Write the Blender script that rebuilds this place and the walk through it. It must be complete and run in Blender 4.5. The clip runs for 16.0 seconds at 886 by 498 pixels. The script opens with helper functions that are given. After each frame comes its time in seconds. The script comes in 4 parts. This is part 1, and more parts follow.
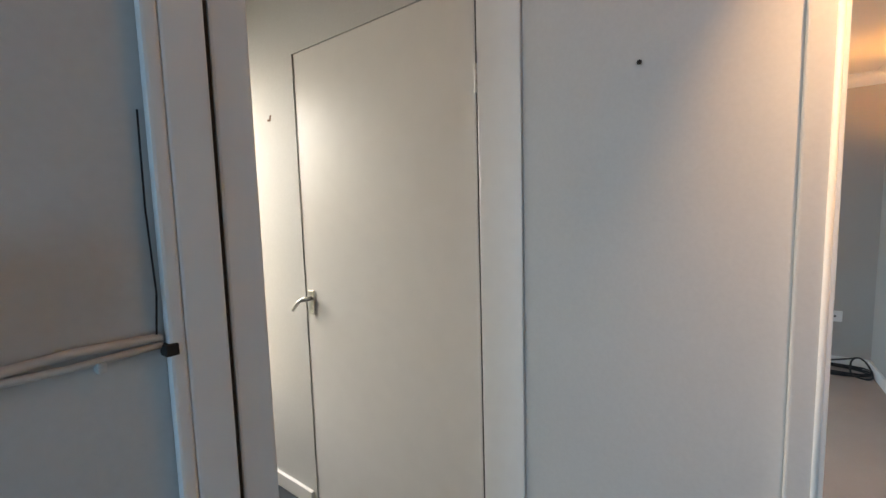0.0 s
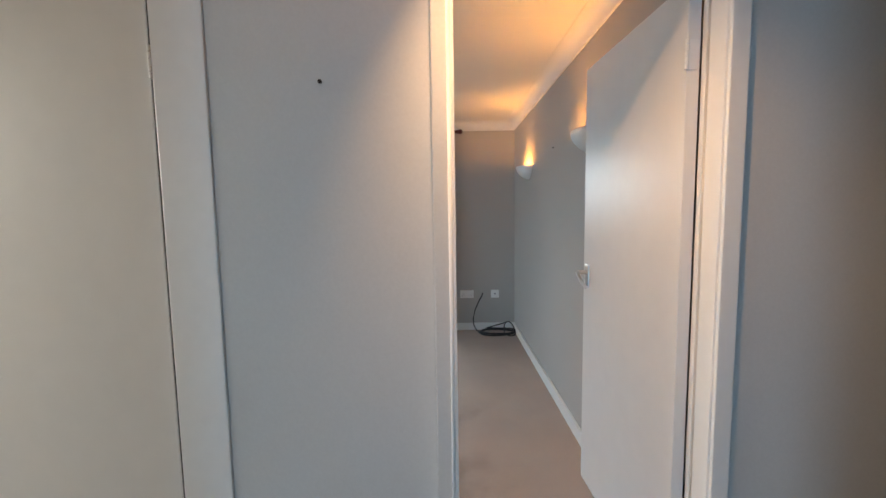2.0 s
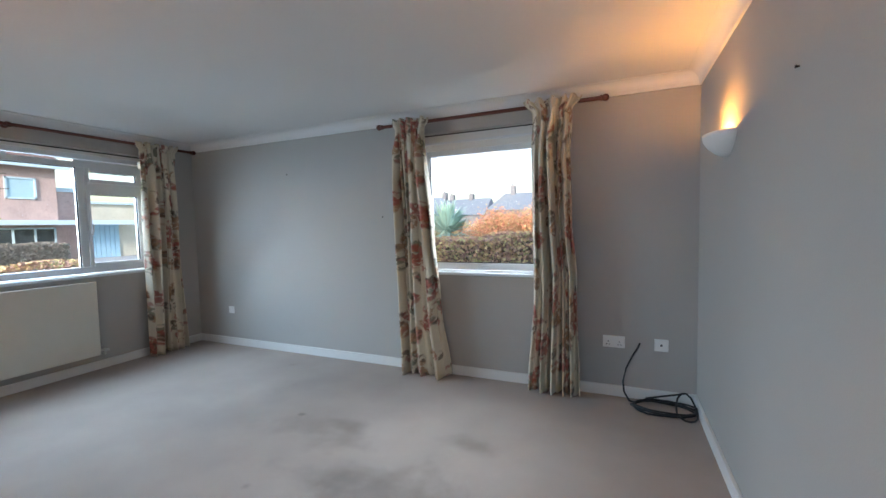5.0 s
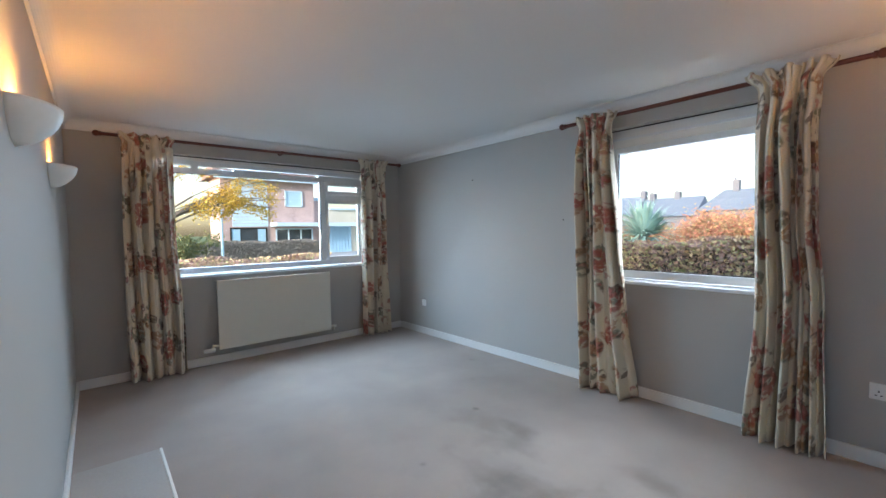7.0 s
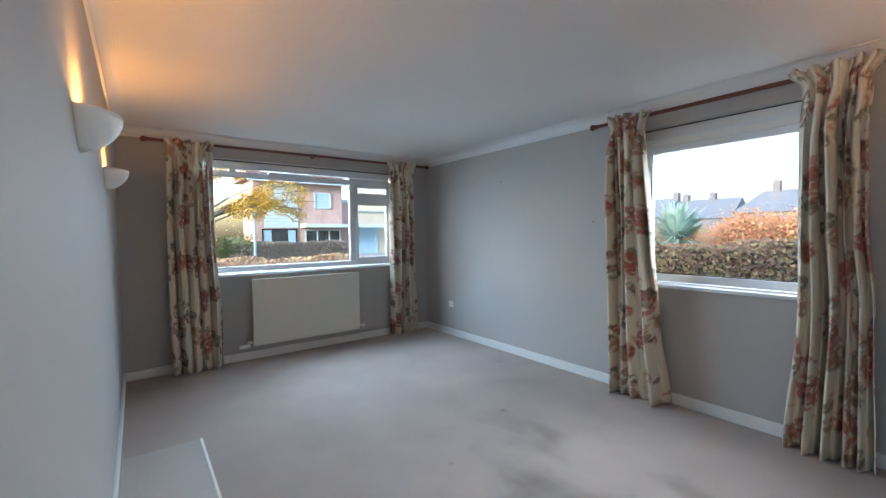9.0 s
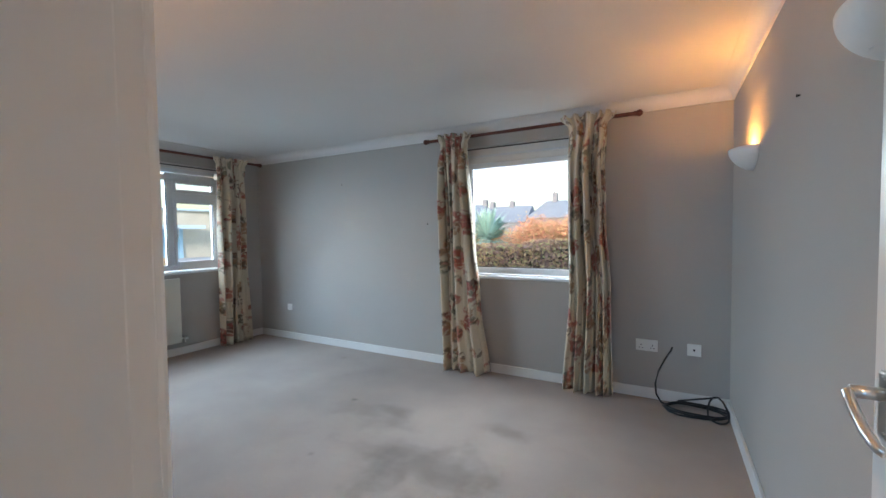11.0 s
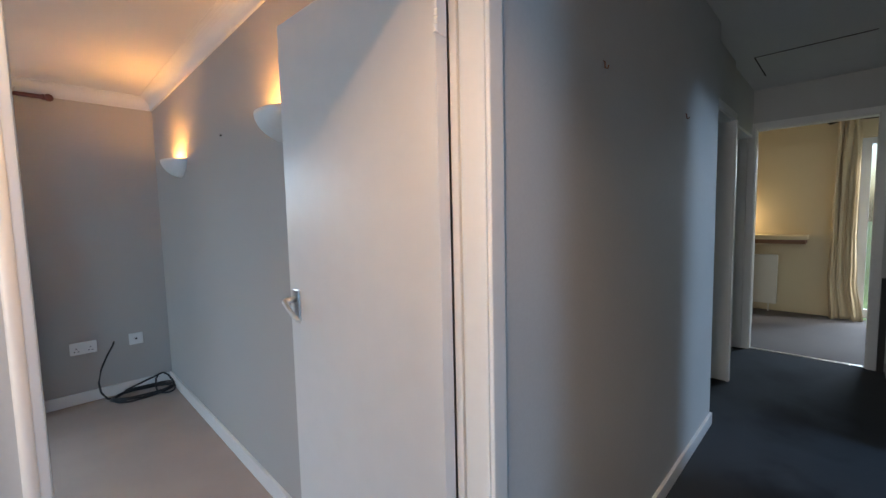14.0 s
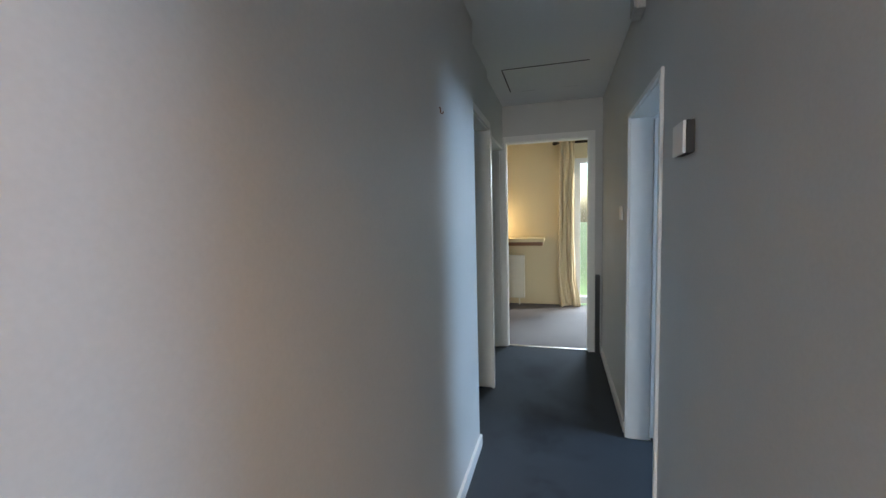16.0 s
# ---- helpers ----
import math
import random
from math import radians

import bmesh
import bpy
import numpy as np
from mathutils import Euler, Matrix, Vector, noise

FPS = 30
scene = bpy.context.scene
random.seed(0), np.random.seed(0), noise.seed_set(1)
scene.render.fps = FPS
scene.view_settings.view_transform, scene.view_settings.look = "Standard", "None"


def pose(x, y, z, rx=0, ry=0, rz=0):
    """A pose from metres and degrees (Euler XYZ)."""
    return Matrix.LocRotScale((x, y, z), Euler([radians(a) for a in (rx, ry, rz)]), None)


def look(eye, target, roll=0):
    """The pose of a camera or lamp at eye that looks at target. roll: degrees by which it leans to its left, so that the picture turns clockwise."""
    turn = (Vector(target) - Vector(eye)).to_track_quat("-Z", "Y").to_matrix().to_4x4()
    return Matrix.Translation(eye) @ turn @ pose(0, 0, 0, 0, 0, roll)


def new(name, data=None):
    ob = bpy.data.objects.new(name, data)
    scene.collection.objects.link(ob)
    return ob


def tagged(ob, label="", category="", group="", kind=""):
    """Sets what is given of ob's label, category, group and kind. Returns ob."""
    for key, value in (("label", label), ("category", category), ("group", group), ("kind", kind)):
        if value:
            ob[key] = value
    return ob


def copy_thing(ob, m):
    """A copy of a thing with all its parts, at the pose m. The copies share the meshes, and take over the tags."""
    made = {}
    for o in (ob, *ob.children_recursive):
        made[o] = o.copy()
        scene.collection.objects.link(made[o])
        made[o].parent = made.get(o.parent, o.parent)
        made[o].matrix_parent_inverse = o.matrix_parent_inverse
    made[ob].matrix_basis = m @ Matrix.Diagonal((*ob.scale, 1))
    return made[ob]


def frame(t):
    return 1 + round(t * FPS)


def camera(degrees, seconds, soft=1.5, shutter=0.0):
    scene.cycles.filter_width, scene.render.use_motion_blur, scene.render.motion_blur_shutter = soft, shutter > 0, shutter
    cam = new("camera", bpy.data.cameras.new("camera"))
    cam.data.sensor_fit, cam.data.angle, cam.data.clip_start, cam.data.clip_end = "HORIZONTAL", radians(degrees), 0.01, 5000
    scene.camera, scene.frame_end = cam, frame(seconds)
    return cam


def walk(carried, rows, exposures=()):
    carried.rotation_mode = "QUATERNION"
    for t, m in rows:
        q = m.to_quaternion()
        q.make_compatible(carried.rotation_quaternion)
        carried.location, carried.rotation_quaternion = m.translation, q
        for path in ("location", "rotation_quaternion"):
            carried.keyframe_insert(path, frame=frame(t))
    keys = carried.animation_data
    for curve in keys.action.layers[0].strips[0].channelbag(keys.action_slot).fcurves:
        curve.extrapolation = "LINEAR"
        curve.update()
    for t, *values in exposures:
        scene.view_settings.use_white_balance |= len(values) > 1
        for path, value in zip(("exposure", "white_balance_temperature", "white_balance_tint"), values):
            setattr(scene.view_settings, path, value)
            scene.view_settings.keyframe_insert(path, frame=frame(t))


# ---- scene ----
cam = camera(95.1, 16.0)
PATH = [
    (0, (0.308, 0.44, 1.311), (-0.865, 2.05, 1.129), -1.6),
    (0.5, (0.332, 0.281, 1.313), (-0.484, 2.097, 1.12), -1.0),
    (1, (0.339, 0.166, 1.319), (-0.135, 2.101, 1.139), -1.2),
    (1.5, (0.361, 0.207, 1.318), (0.156, 2.189, 1.144), -1.2),
    (2, (0.432, 0.416, 1.300), (0.414, 2.408, 1.120), -0.9),
    (2.5, (0.538, 0.756, 1.307), (0.588, 2.747, 1.132), -1.1),
    (3, (0.582, 1.016, 1.325), (0.607, 3.008, 1.156), -0.6),
    (5.3, (0.683, 1.683, 1.27), (-0.263, 3.441, 1.165), -1.1),
    (5.5, (0.692, 1.703, 1.269), (-0.351, 3.407, 1.168), -0.9),
    (6, (0.715, 1.71, 1.274), (-0.535, 3.268, 1.179), -0.9),
    (6.5, (0.713, 1.708, 1.281), (-0.689, 3.131, 1.189), -0.8),
    (7, (0.709, 1.701, 1.283), (-0.807, 3.002, 1.193), -0.9),
    (7.5, (0.702, 1.688, 1.288), (-0.883, 2.905, 1.201), -0.7),
    (8, (0.714, 1.691, 1.285), (-0.909, 2.857, 1.205), -0.7),
    (8.2, (0.714, 1.686, 1.285), (-0.915, 2.844, 1.206), -0.8),
    (10.3, (0.707, 1.546, 1.273), (-0.603, 3.067, 1.188), -0.3),
    (10.5, (0.719, 1.503, 1.273), (-0.506, 3.095, 1.188), -0.3),
    (11, (0.773, 1.387, 1.272), (-0.195, 3.135, 1.193), -0.7),
    (11.5, (0.79, 1.245, 1.305), (0.147, 3.136, 1.201), -0.9),
    (12, (0.767, 1.111, 1.313), (0.501, 3.09, 1.2), -1.2),
    (12.5, (0.715, 1.015, 1.309), (0.853, 3.006, 1.179), -1.3),
    (13, (0.643, 0.95, 1.302), (1.212, 2.863, 1.165), -1.3),
    (13.5, (0.544, 0.938, 1.281), (1.533, 2.671, 1.141), -0.9),
    (13.7, (0.501, 0.929, 1.282), (1.654, 2.555, 1.11), -0.5),
    (14, (0.462, 0.933, 1.286), (1.874, 2.34, 1.128), -1.3),
    (14.2, (0.439, 0.927, 1.288), (1.994, 2.175, 1.128), -1.3),
    (14.5, (0.448, 0.94, 1.29), (2.151, 1.975, 1.124), -1.5),
    (15, (0.571, 0.976, 1.297), (2.404, 1.757, 1.125), -1.7),
    (15.5, (0.815, 1.0, 1.32), (2.698, 1.651, 1.148), -1.6),
    (16, (1.082, 1.035, 1.322), (2.996, 1.589, 1.156), -1.5),
]
walk(cam, [(t, look(eye, target, roll)) for t, eye, target, roll in PATH], [
    (0, 2.05, 6750, 10), (1.0, 2.0, 6750, 10), (2.0, 1.92, 6650, 10), (3.0, 1.82, 6350, 10), (5.3, 2.0, 6200, 10), (8.2, 2.0, 6050, 10), (10.5, 2.0, 6150, 10),
    (11.5, 1.85, 6350, 10), (12.5, 1.64, 6050, 10), (13.5, 1.72, 5900, 10), (14.3, 1.95, 5950, 10), (15.0, 2.25, 6000, 10), (16, 2.8, 6000, 8)])

# ---- world and lights ----
world = bpy.data.worlds.new("sky")
scene.world = world
world.use_nodes = True
wn = world.node_tree
sky = wn.nodes.new("ShaderNodeTexSky")
sky.sky_type, sky.sun_disc = "NISHITA", False
sky.sun_elevation, sky.sun_rotation = radians(14), radians(200)
sky.air_density, sky.dust_density = 1.0, 3.0
wn.links.new(sky.outputs[0], wn.nodes["Background"].inputs[0])
wn.nodes["Background"].inputs[1].default_value = 0.15


def sun_lamp(elevation, azimuth, strength, angle):
    lamp = bpy.data.lights.new("sun", "SUN")
    lamp.energy, lamp.angle, lamp.color = strength, radians(angle), (1.0, 0.93, 0.84)
    ob = new("sun", lamp)
    a, e = radians(azimuth), radians(elevation)
    ob.matrix_world = look((0, 0, 30), Vector((0, 0, 30)) - Vector((math.sin(a) * math.cos(e), math.cos(a) * math.cos(e), math.sin(e))))


def sky_panel(name, eye, target, w, h, power, color, spread=180):
    lamp = bpy.data.lights.new(name, "AREA")
    lamp.shape, lamp.size, lamp.size_y, lamp.energy, lamp.color = "RECTANGLE", w, h, power, color
    lamp.spread = radians(spread)
    new(name, lamp).matrix_world = look(eye, target)


def bulb(name, place, power, radius, color):
    lamp = bpy.data.lights.new(name, "POINT")
    lamp.energy, lamp.shadow_soft_size, lamp.color = power, radius, color
    new(name, lamp).location = place


DAY, WARM = (0.70, 0.86, 1.0), (1.0, 0.43, 0.09)
sun_lamp(16, 160, 1.6, 10)
# area lamps standing in for sky daylight, outside the glass and two added openings
sky_panel("skylight_bay", (-4.20, 3.00, 1.60), (-3.20, 3.35, 0.78), 2.05, 0.92, 20, (0.57, 0.79, 1.0), 128)
sky_panel("skylight_side", (-0.305, 5.22, 1.60), (-0.305, 4.22, 0.80), 1.05, 0.86, 7.5, (0.78, 0.90, 1.0), 115)
sky_panel("skylight_front_door", (0.4, -2.3, 1.15), (0.3, -1.0, 0.65), 1.0, 1.6, 11, (0.36, 0.66, 1.0))
sky_panel("sky_fill_lobby", (-2.75, 0.95, 1.9), (-1.3, 1.15, 0.3), 0.9, 1.3, 20, (1.0, 0.94, 0.85))
sky_panel("sky_fill_side_room", (3.2, -2.0, 1.9), (3.2, 0.6, 1.0), 1.0, 1.2, 15, (0.52, 0.73, 1.0))
sky_panel("skylight_patio", (8.6, 0.0, 2.6), (6.6, 0.3, 0.6), 1.4, 1.6, 66, (0.82, 0.92, 1.0))
HALL_LAMP = (0.45, 1.11, 2.15)
bulb("hall_bulb", HALL_LAMP, 0.62, 0.02, (1.0, 0.38, 0.05))
# extra beam added at the bulb to brighten the open door
spot = bpy.data.lights.new("hall_added_spot", "SPOT")
spot.energy, spot.spot_size, spot.spot_blend, spot.shadow_soft_size, spot.color = 14.0, radians(92), 1.0, 0.02, (1.0, 0.57, 0.27)
new("hall_added_spot", spot).matrix_world = look(HALL_LAMP, (1.28, 1.84, -0.1))

# ---- materials ----


def shader(name, color, rough=0.6, metal=0.0, vary=0.06, grain=60.0, bump=0.1, blotch=1.5, spec=0.5, sheen=0.0):
    """A surface with fine grain, large faint stains and a little relief."""
    m = bpy.data.materials.new(name)
    m.use_nodes = True
    nt = m.node_tree
    b = nt.nodes["Principled BSDF"]
    b.inputs["Roughness"].default_value, b.inputs["Metallic"].default_value = rough, metal
    b.inputs["Specular IOR Level"].default_value = spec
    b.inputs["Sheen Weight"].default_value = sheen
    geo = nt.nodes.new("ShaderNodeNewGeometry")
    fine, large = nt.nodes.new("ShaderNodeTexNoise"), nt.nodes.new("ShaderNodeTexNoise")
    fine.inputs["Scale"].default_value, fine.inputs["Detail"].default_value = grain, 5
    large.inputs["Scale"].default_value, large.inputs["Detail"].default_value = blotch, 3
    for n in (fine, large):
        nt.links.new(geo.outputs["Position"], n.inputs["Vector"])
    mix = nt.nodes.new("ShaderNodeMath")
    mix.operation = "ADD"
    nt.links.new(fine.outputs[0], mix.inputs[0])
    nt.links.new(large.outputs[0], mix.inputs[1])
    rng = nt.nodes.new("ShaderNodeMapRange")
    rng.inputs["From Min"].default_value, rng.inputs["From Max"].default_value = 0.6, 1.4
    rng.inputs["To Min"].default_value, rng.inputs["To Max"].default_value = 1 - vary, 1 + vary
    nt.links.new(mix.outputs[0], rng.inputs["Value"])
    mul = nt.nodes.new("ShaderNodeMix")
    mul.data_type, mul.blend_type = "RGBA", "MULTIPLY"
    mul.inputs["Factor"].default_value = 1
    mul.inputs["A"].default_value = (*color, 1)
    nt.links.new(rng.outputs[0], mul.inputs["B"])
    nt.links.new(mul.outputs["Result"], b.inputs["Base Color"])
    if bump:
        bp = nt.nodes.new("ShaderNodeBump")
        bp.inputs["Strength"].default_value, bp.inputs["Distance"].default_value = bump, 0.004
        nt.links.new(fine.outputs[0], bp.inputs["Height"])
        nt.links.new(bp.outputs[0], b.inputs["Normal"])
    return m


def leaf_shader(name, colors):
    """Leaves that differ one from another along a ramp of colours."""
    m = shader(name, colors[0], 0.6, vary=0.1, bump=0)
    nt = m.node_tree
    geo = nt.nodes.new("ShaderNodeNewGeometry")
    ramp = nt.nodes.new("ShaderNodeValToRGB")
    while len(ramp.color_ramp.elements) < len(colors):
        ramp.color_ramp.elements.new(0.5)
    for i, (e, c) in enumerate(zip(ramp.color_ramp.elements, colors)):
        e.position, e.color = i / (len(colors) - 1), (*c, 1)
    nt.links.new(geo.outputs["Random Per Island"], ramp.inputs[0])
    nt.links.new(ramp.outputs[0], nt.nodes["Principled BSDF"].inputs["Base Color"])
    return m


def glass_shader(name):
    m = bpy.data.materials.new(name)
    m.use_nodes = True
    nt = m.node_tree
    nt.nodes.remove(nt.nodes["Principled BSDF"])
    clear, gloss, mix = nt.nodes.new("ShaderNodeBsdfTransparent"), nt.nodes.new("ShaderNodeBsdfGlossy"), nt.nodes.new("ShaderNodeMixShader")
    gloss.inputs["Roughness"].default_value = 0.02
    fres = nt.nodes.new("ShaderNodeFresnel")
    fres.inputs[0].default_value = 1.35
    nt.links.new(fres.outputs[0], mix.inputs[0])
    nt.links.new(clear.outputs[0], mix.inputs[1])
    nt.links.new(gloss.outputs[0], mix.inputs[2])
    nt.links.new(mix.outputs[0], nt.nodes["Material Output"].inputs[0])
    return m


def floral_shader(name):
    """Cream curtain cloth with a printed pattern of faded red flowers, tan heads and grey-green leaves."""
    m = shader(name, (0.68, 0.61, 0.48), 0.85, vary=0.08, grain=220, bump=0.25, sheen=0.2)
    nt = m.node_tree
    b = nt.nodes["Principled BSDF"]
    base = b.inputs["Base Color"].links[0].from_socket
    tc = nt.nodes.new("ShaderNodeUVMap")
    warp = nt.nodes.new("ShaderNodeTexNoise")
    warp.inputs["Scale"].default_value, warp.inputs["Detail"].default_value = 9, 3
    nt.links.new(tc.outputs[0], warp.inputs["Vector"])
    bend = nt.nodes.new("ShaderNodeVectorMath")
    bend.operation = "MULTIPLY_ADD"
    bend.inputs[1].default_value = (0.07, 0.07, 0.0)
    nt.links.new(warp.outputs["Color"], bend.inputs[0])
    nt.links.new(tc.outputs[0], bend.inputs[2])
    bunch = nt.nodes.new("ShaderNodeTexVoronoi")
    bunch.voronoi_dimensions = "2D"
    bunch.inputs["Scale"].default_value = 4.3
    nt.links.new(bend.outputs[0], bunch.inputs["Vector"])
    inside = nt.nodes.new("ShaderNodeMapRange")
    inside.inputs["From Min"].default_value, inside.inputs["From Max"].default_value = 0.52, 0.44
    nt.links.new(bunch.outputs["Distance"], inside.inputs["Value"])
    last = base
    for scale, offset, radius, color, strength in (
        (5.6, 0.0, 0.42, (0.15, 0.15, 0.10), 0.8),
        (4.6, 3.7, 0.44, (0.36, 0.17, 0.07), 0.75),
        (3.7, 8.1, 0.44, (0.36, 0.07, 0.055), 0.8),
        (7.5, 5.2, 0.34, (0.10, 0.055, 0.035), 0.75),
        (9.5, 1.4, 0.28, (0.44, 0.17, 0.14), 0.7),
    ):
        shift = nt.nodes.new("ShaderNodeVectorMath")
        shift.inputs[1].default_value = (offset, offset * 0.7, 0)
        nt.links.new(bend.outputs[0], shift.inputs[0])
        cell = nt.nodes.new("ShaderNodeTexVoronoi")
        cell.voronoi_dimensions = "2D"
        cell.inputs["Scale"].default_value = scale * 1.05
        nt.links.new(shift.outputs[0], cell.inputs["Vector"])
        keep = nt.nodes.new("ShaderNodeMapRange")
        keep.inputs["From Min"].default_value, keep.inputs["From Max"].default_value = radius, radius - 0.08
        nt.links.new(cell.outputs["Distance"], keep.inputs["Value"])
        petal = nt.nodes.new("ShaderNodeTexNoise")
        petal.inputs["Scale"].default_value, petal.inputs["Detail"].default_value = 26, 3
        nt.links.new(shift.outputs[0], petal.inputs["Vector"])
        pr = nt.nodes.new("ShaderNodeMapRange")
        pr.inputs["From Min"].default_value, pr.inputs["From Max"].default_value = 0.40, 0.50
        nt.links.new(petal.outputs[0], pr.inputs["Value"])
        pick = nt.nodes.new("ShaderNodeSeparateColor")
        nt.links.new(cell.outputs["Color"], pick.inputs[0])
        some = nt.nodes.new("ShaderNodeMath")
        some.operation = "LESS_THAN"
        some.inputs[1].default_value = 0.6
        nt.links.new(pick.outputs[0], some.inputs[0])
        f1, f2, f3 = (nt.nodes.new("ShaderNodeMath") for _ in range(3))
        for node in (f1, f2, f3):
            node.operation = "MULTIPLY"
        f0 = nt.nodes.new("ShaderNodeMath")
        f0.operation = "MULTIPLY"
        nt.links.new(keep.outputs[0], f0.inputs[0])
        nt.links.new(inside.outputs[0], f0.inputs[1])
        nt.links.new(f0.outputs[0], f1.inputs[0])
        nt.links.new(pr.outputs[0], f1.inputs[1])
        nt.links.new(f1.outputs[0], f2.inputs[0])
        nt.links.new(some.outputs[0], f2.inputs[1])
        nt.links.new(f2.outputs[0], f3.inputs[0])
        f3.inputs[1].default_value = strength
        mx = nt.nodes.new("ShaderNodeMix")
        mx.data_type = "RGBA"
        nt.links.new(f3.outputs[0], mx.inputs["Factor"])
        nt.links.new(last, mx.inputs["A"])
        mx.inputs["B"].default_value = (*color, 1)
        last = mx.outputs["Result"]
    nt.links.new(last, b.inputs["Base Color"])
    return m


def carpet_shader(name, color, dirt, spots, fuzz):
    """Cut-pile carpet: tufts, footfall shading and dark worn patches at given places."""
    m = shader(name, color, 0.95, vary=0.15, grain=420, bump=0.6, blotch=2.2, spec=0.1, sheen=fuzz)
    nt = m.node_tree
    b = nt.nodes["Principled BSDF"]
    last = b.inputs["Base Color"].links[0].from_socket
    geo = nt.nodes.new("ShaderNodeNewGeometry")
    for x, y, rx, ry, strength in spots:
        mp = nt.nodes.new("ShaderNodeMapping")
        mp.inputs["Location"].default_value = (-x / rx, -y / ry, 0)
        mp.inputs["Scale"].default_value = (1 / rx, 1 / ry, 0)
        nt.links.new(geo.outputs["Position"], mp.inputs["Vector"])
        wob = nt.nodes.new("ShaderNodeTexNoise")
        wob.inputs["Scale"].default_value, wob.inputs["Detail"].default_value = 4.5, 5
        nt.links.new(geo.outputs["Position"], wob.inputs["Vector"])
        ln = nt.nodes.new("ShaderNodeVectorMath")
        ln.operation = "LENGTH"
        nt.links.new(mp.outputs[0], ln.inputs[0])
        ad = nt.nodes.new("ShaderNodeMath")
        ad.operation = "MULTIPLY_ADD"
        ad.inputs[1].default_value = 2.2
        nt.links.new(wob.outputs[0], ad.inputs[0])
        nt.links.new(ln.outputs["Value"], ad.inputs[2])
        rg = nt.nodes.new("ShaderNodeMapRange")
        rg.interpolation_type = "SMOOTHSTEP"
        rg.inputs["From Min"].default_value, rg.inputs["From Max"].default_value = 1.0, 2.1
        rg.inputs["To Min"].default_value, rg.inputs["To Max"].default_value = strength, 0
        nt.links.new(ad.outputs[0], rg.inputs["Value"])
        mx = nt.nodes.new("ShaderNodeMix")
        mx.data_type = "RGBA"
        nt.links.new(rg.outputs[0], mx.inputs["Factor"])
        nt.links.new(last, mx.inputs["A"])
        mx.inputs["B"].default_value = (*dirt, 1)
        last = mx.outputs["Result"]
    nt.links.new(last, b.inputs["Base Color"])
    return m


M_WALL = shader("grey_beige_emulsion", (0.42, 0.40, 0.375), 0.75, vary=0.03, grain=150, bump=0.12)
M_HALLWALL = shader("pale_grey_emulsion", (0.545, 0.545, 0.53), 0.65, vary=0.045, grain=120, bump=0.06, blotch=2.5)
M_CEIL = shader("white_ceiling_paint", (0.74, 0.735, 0.725), 0.85, vary=0.02, grain=90, bump=0.15)
M_WHITE = shader("white_gloss_paint", (0.75, 0.745, 0.725), 0.38, vary=0.03, grain=25, bump=0.05)
M_DOOR = shader("white_satin_door_paint", (0.72, 0.71, 0.69), 0.33, vary=0.03, grain=14, bump=0.05, spec=0.3)
M_UPVC = shader("white_upvc", (0.72, 0.75, 0.78), 0.3, vary=0.02, grain=20, bump=0.02)
M_BLACK = shader("black_gaskets_holes_and_shade", (0.02, 0.02, 0.022), 0.6, bump=0)
M_DARK = shader("black_gap_shade_and_parts", (0.018, 0.013, 0.01), 0.9, bump=0)
M_RAD = shader("cream_enamel", (0.70, 0.68, 0.60), 0.35, vary=0.02, grain=18, bump=0.03)
M_PLASTER = shader("white_plaster", (0.80, 0.78, 0.74), 0.6, vary=0.03, grain=50, bump=0.08)
M_PLASTIC = shader("white_plastic", (0.78, 0.78, 0.76), 0.32, vary=0.02, bump=0)
M_GREYPLASTIC = shader("grey_plastic", (0.56, 0.54, 0.52), 0.45, vary=0.05, grain=30, bump=0.02)
M_CHROME = shader("satin_aluminium", (0.66, 0.65, 0.63), 0.28, metal=1.0, vary=0.05, grain=80, bump=0.03)
M_RODWOOD = shader("mahogany_stained_wood", (0.115, 0.030, 0.018), 0.35, vary=0.25, grain=70, bump=0.1)
M_CABLE = shader("black_cable", (0.012, 0.012, 0.013), 0.45, bump=0)
M_OLDCABLE = shader("painted_over_cable", (0.56, 0.53, 0.49), 0.5, vary=0.08, bump=0.1)
M_FLORAL = floral_shader("floral_curtain_print")
M_LINING = shader("cream_curtain_cloth", (0.66, 0.54, 0.34), 0.85, vary=0.07, grain=200, bump=0.3, sheen=0.2)
M_CARPET = carpet_shader("beige_carpet", (0.385, 0.322, 0.285), (0.09, 0.078, 0.07), [
    (-0.35, 3.15, 0.60, 0.40, 0.5), (0.15, 2.80, 0.5, 0.4, 0.42), (0.35, 2.3, 0.4, 0.3, 0.42), (-1.0, 3.55, 0.5, 0.2, 0.3), (-0.1, 3.75, 0.25, 0.1, 0.35), (-1.29, 3.70, 0.035, 0.025, 0.4), (-1.72, 4.09, 0.04, 0.03, 0.35), (-1.0, 3.0, 0.03, 0.03, 0.3), (-2.08, 4.45, 0.04, 0.03, 0.3), (-0.9, 3.7, 0.16, 0.1, 0.3)], 0.08)
M_HALLCARPET = carpet_shader("slate_blue_carpet", (0.056, 0.064, 0.074), (0.016, 0.016, 0.018), [(2.6, 1.0, 0.5, 0.3, 0.6), (3.6, 1.1, 0.6, 0.3, 0.5), (4.5, 1.2, 0.4, 0.3, 0.3)], 0.0)
M_BEDCARPET = shader("grey_bedroom_carpet", (0.16, 0.15, 0.15), 0.95, vary=0.12, grain=400, bump=0.5, spec=0.1)
M_CREAM = shader("cream_emulsion", (0.66, 0.56, 0.36), 0.75, vary=0.03, grain=120, bump=0.1)
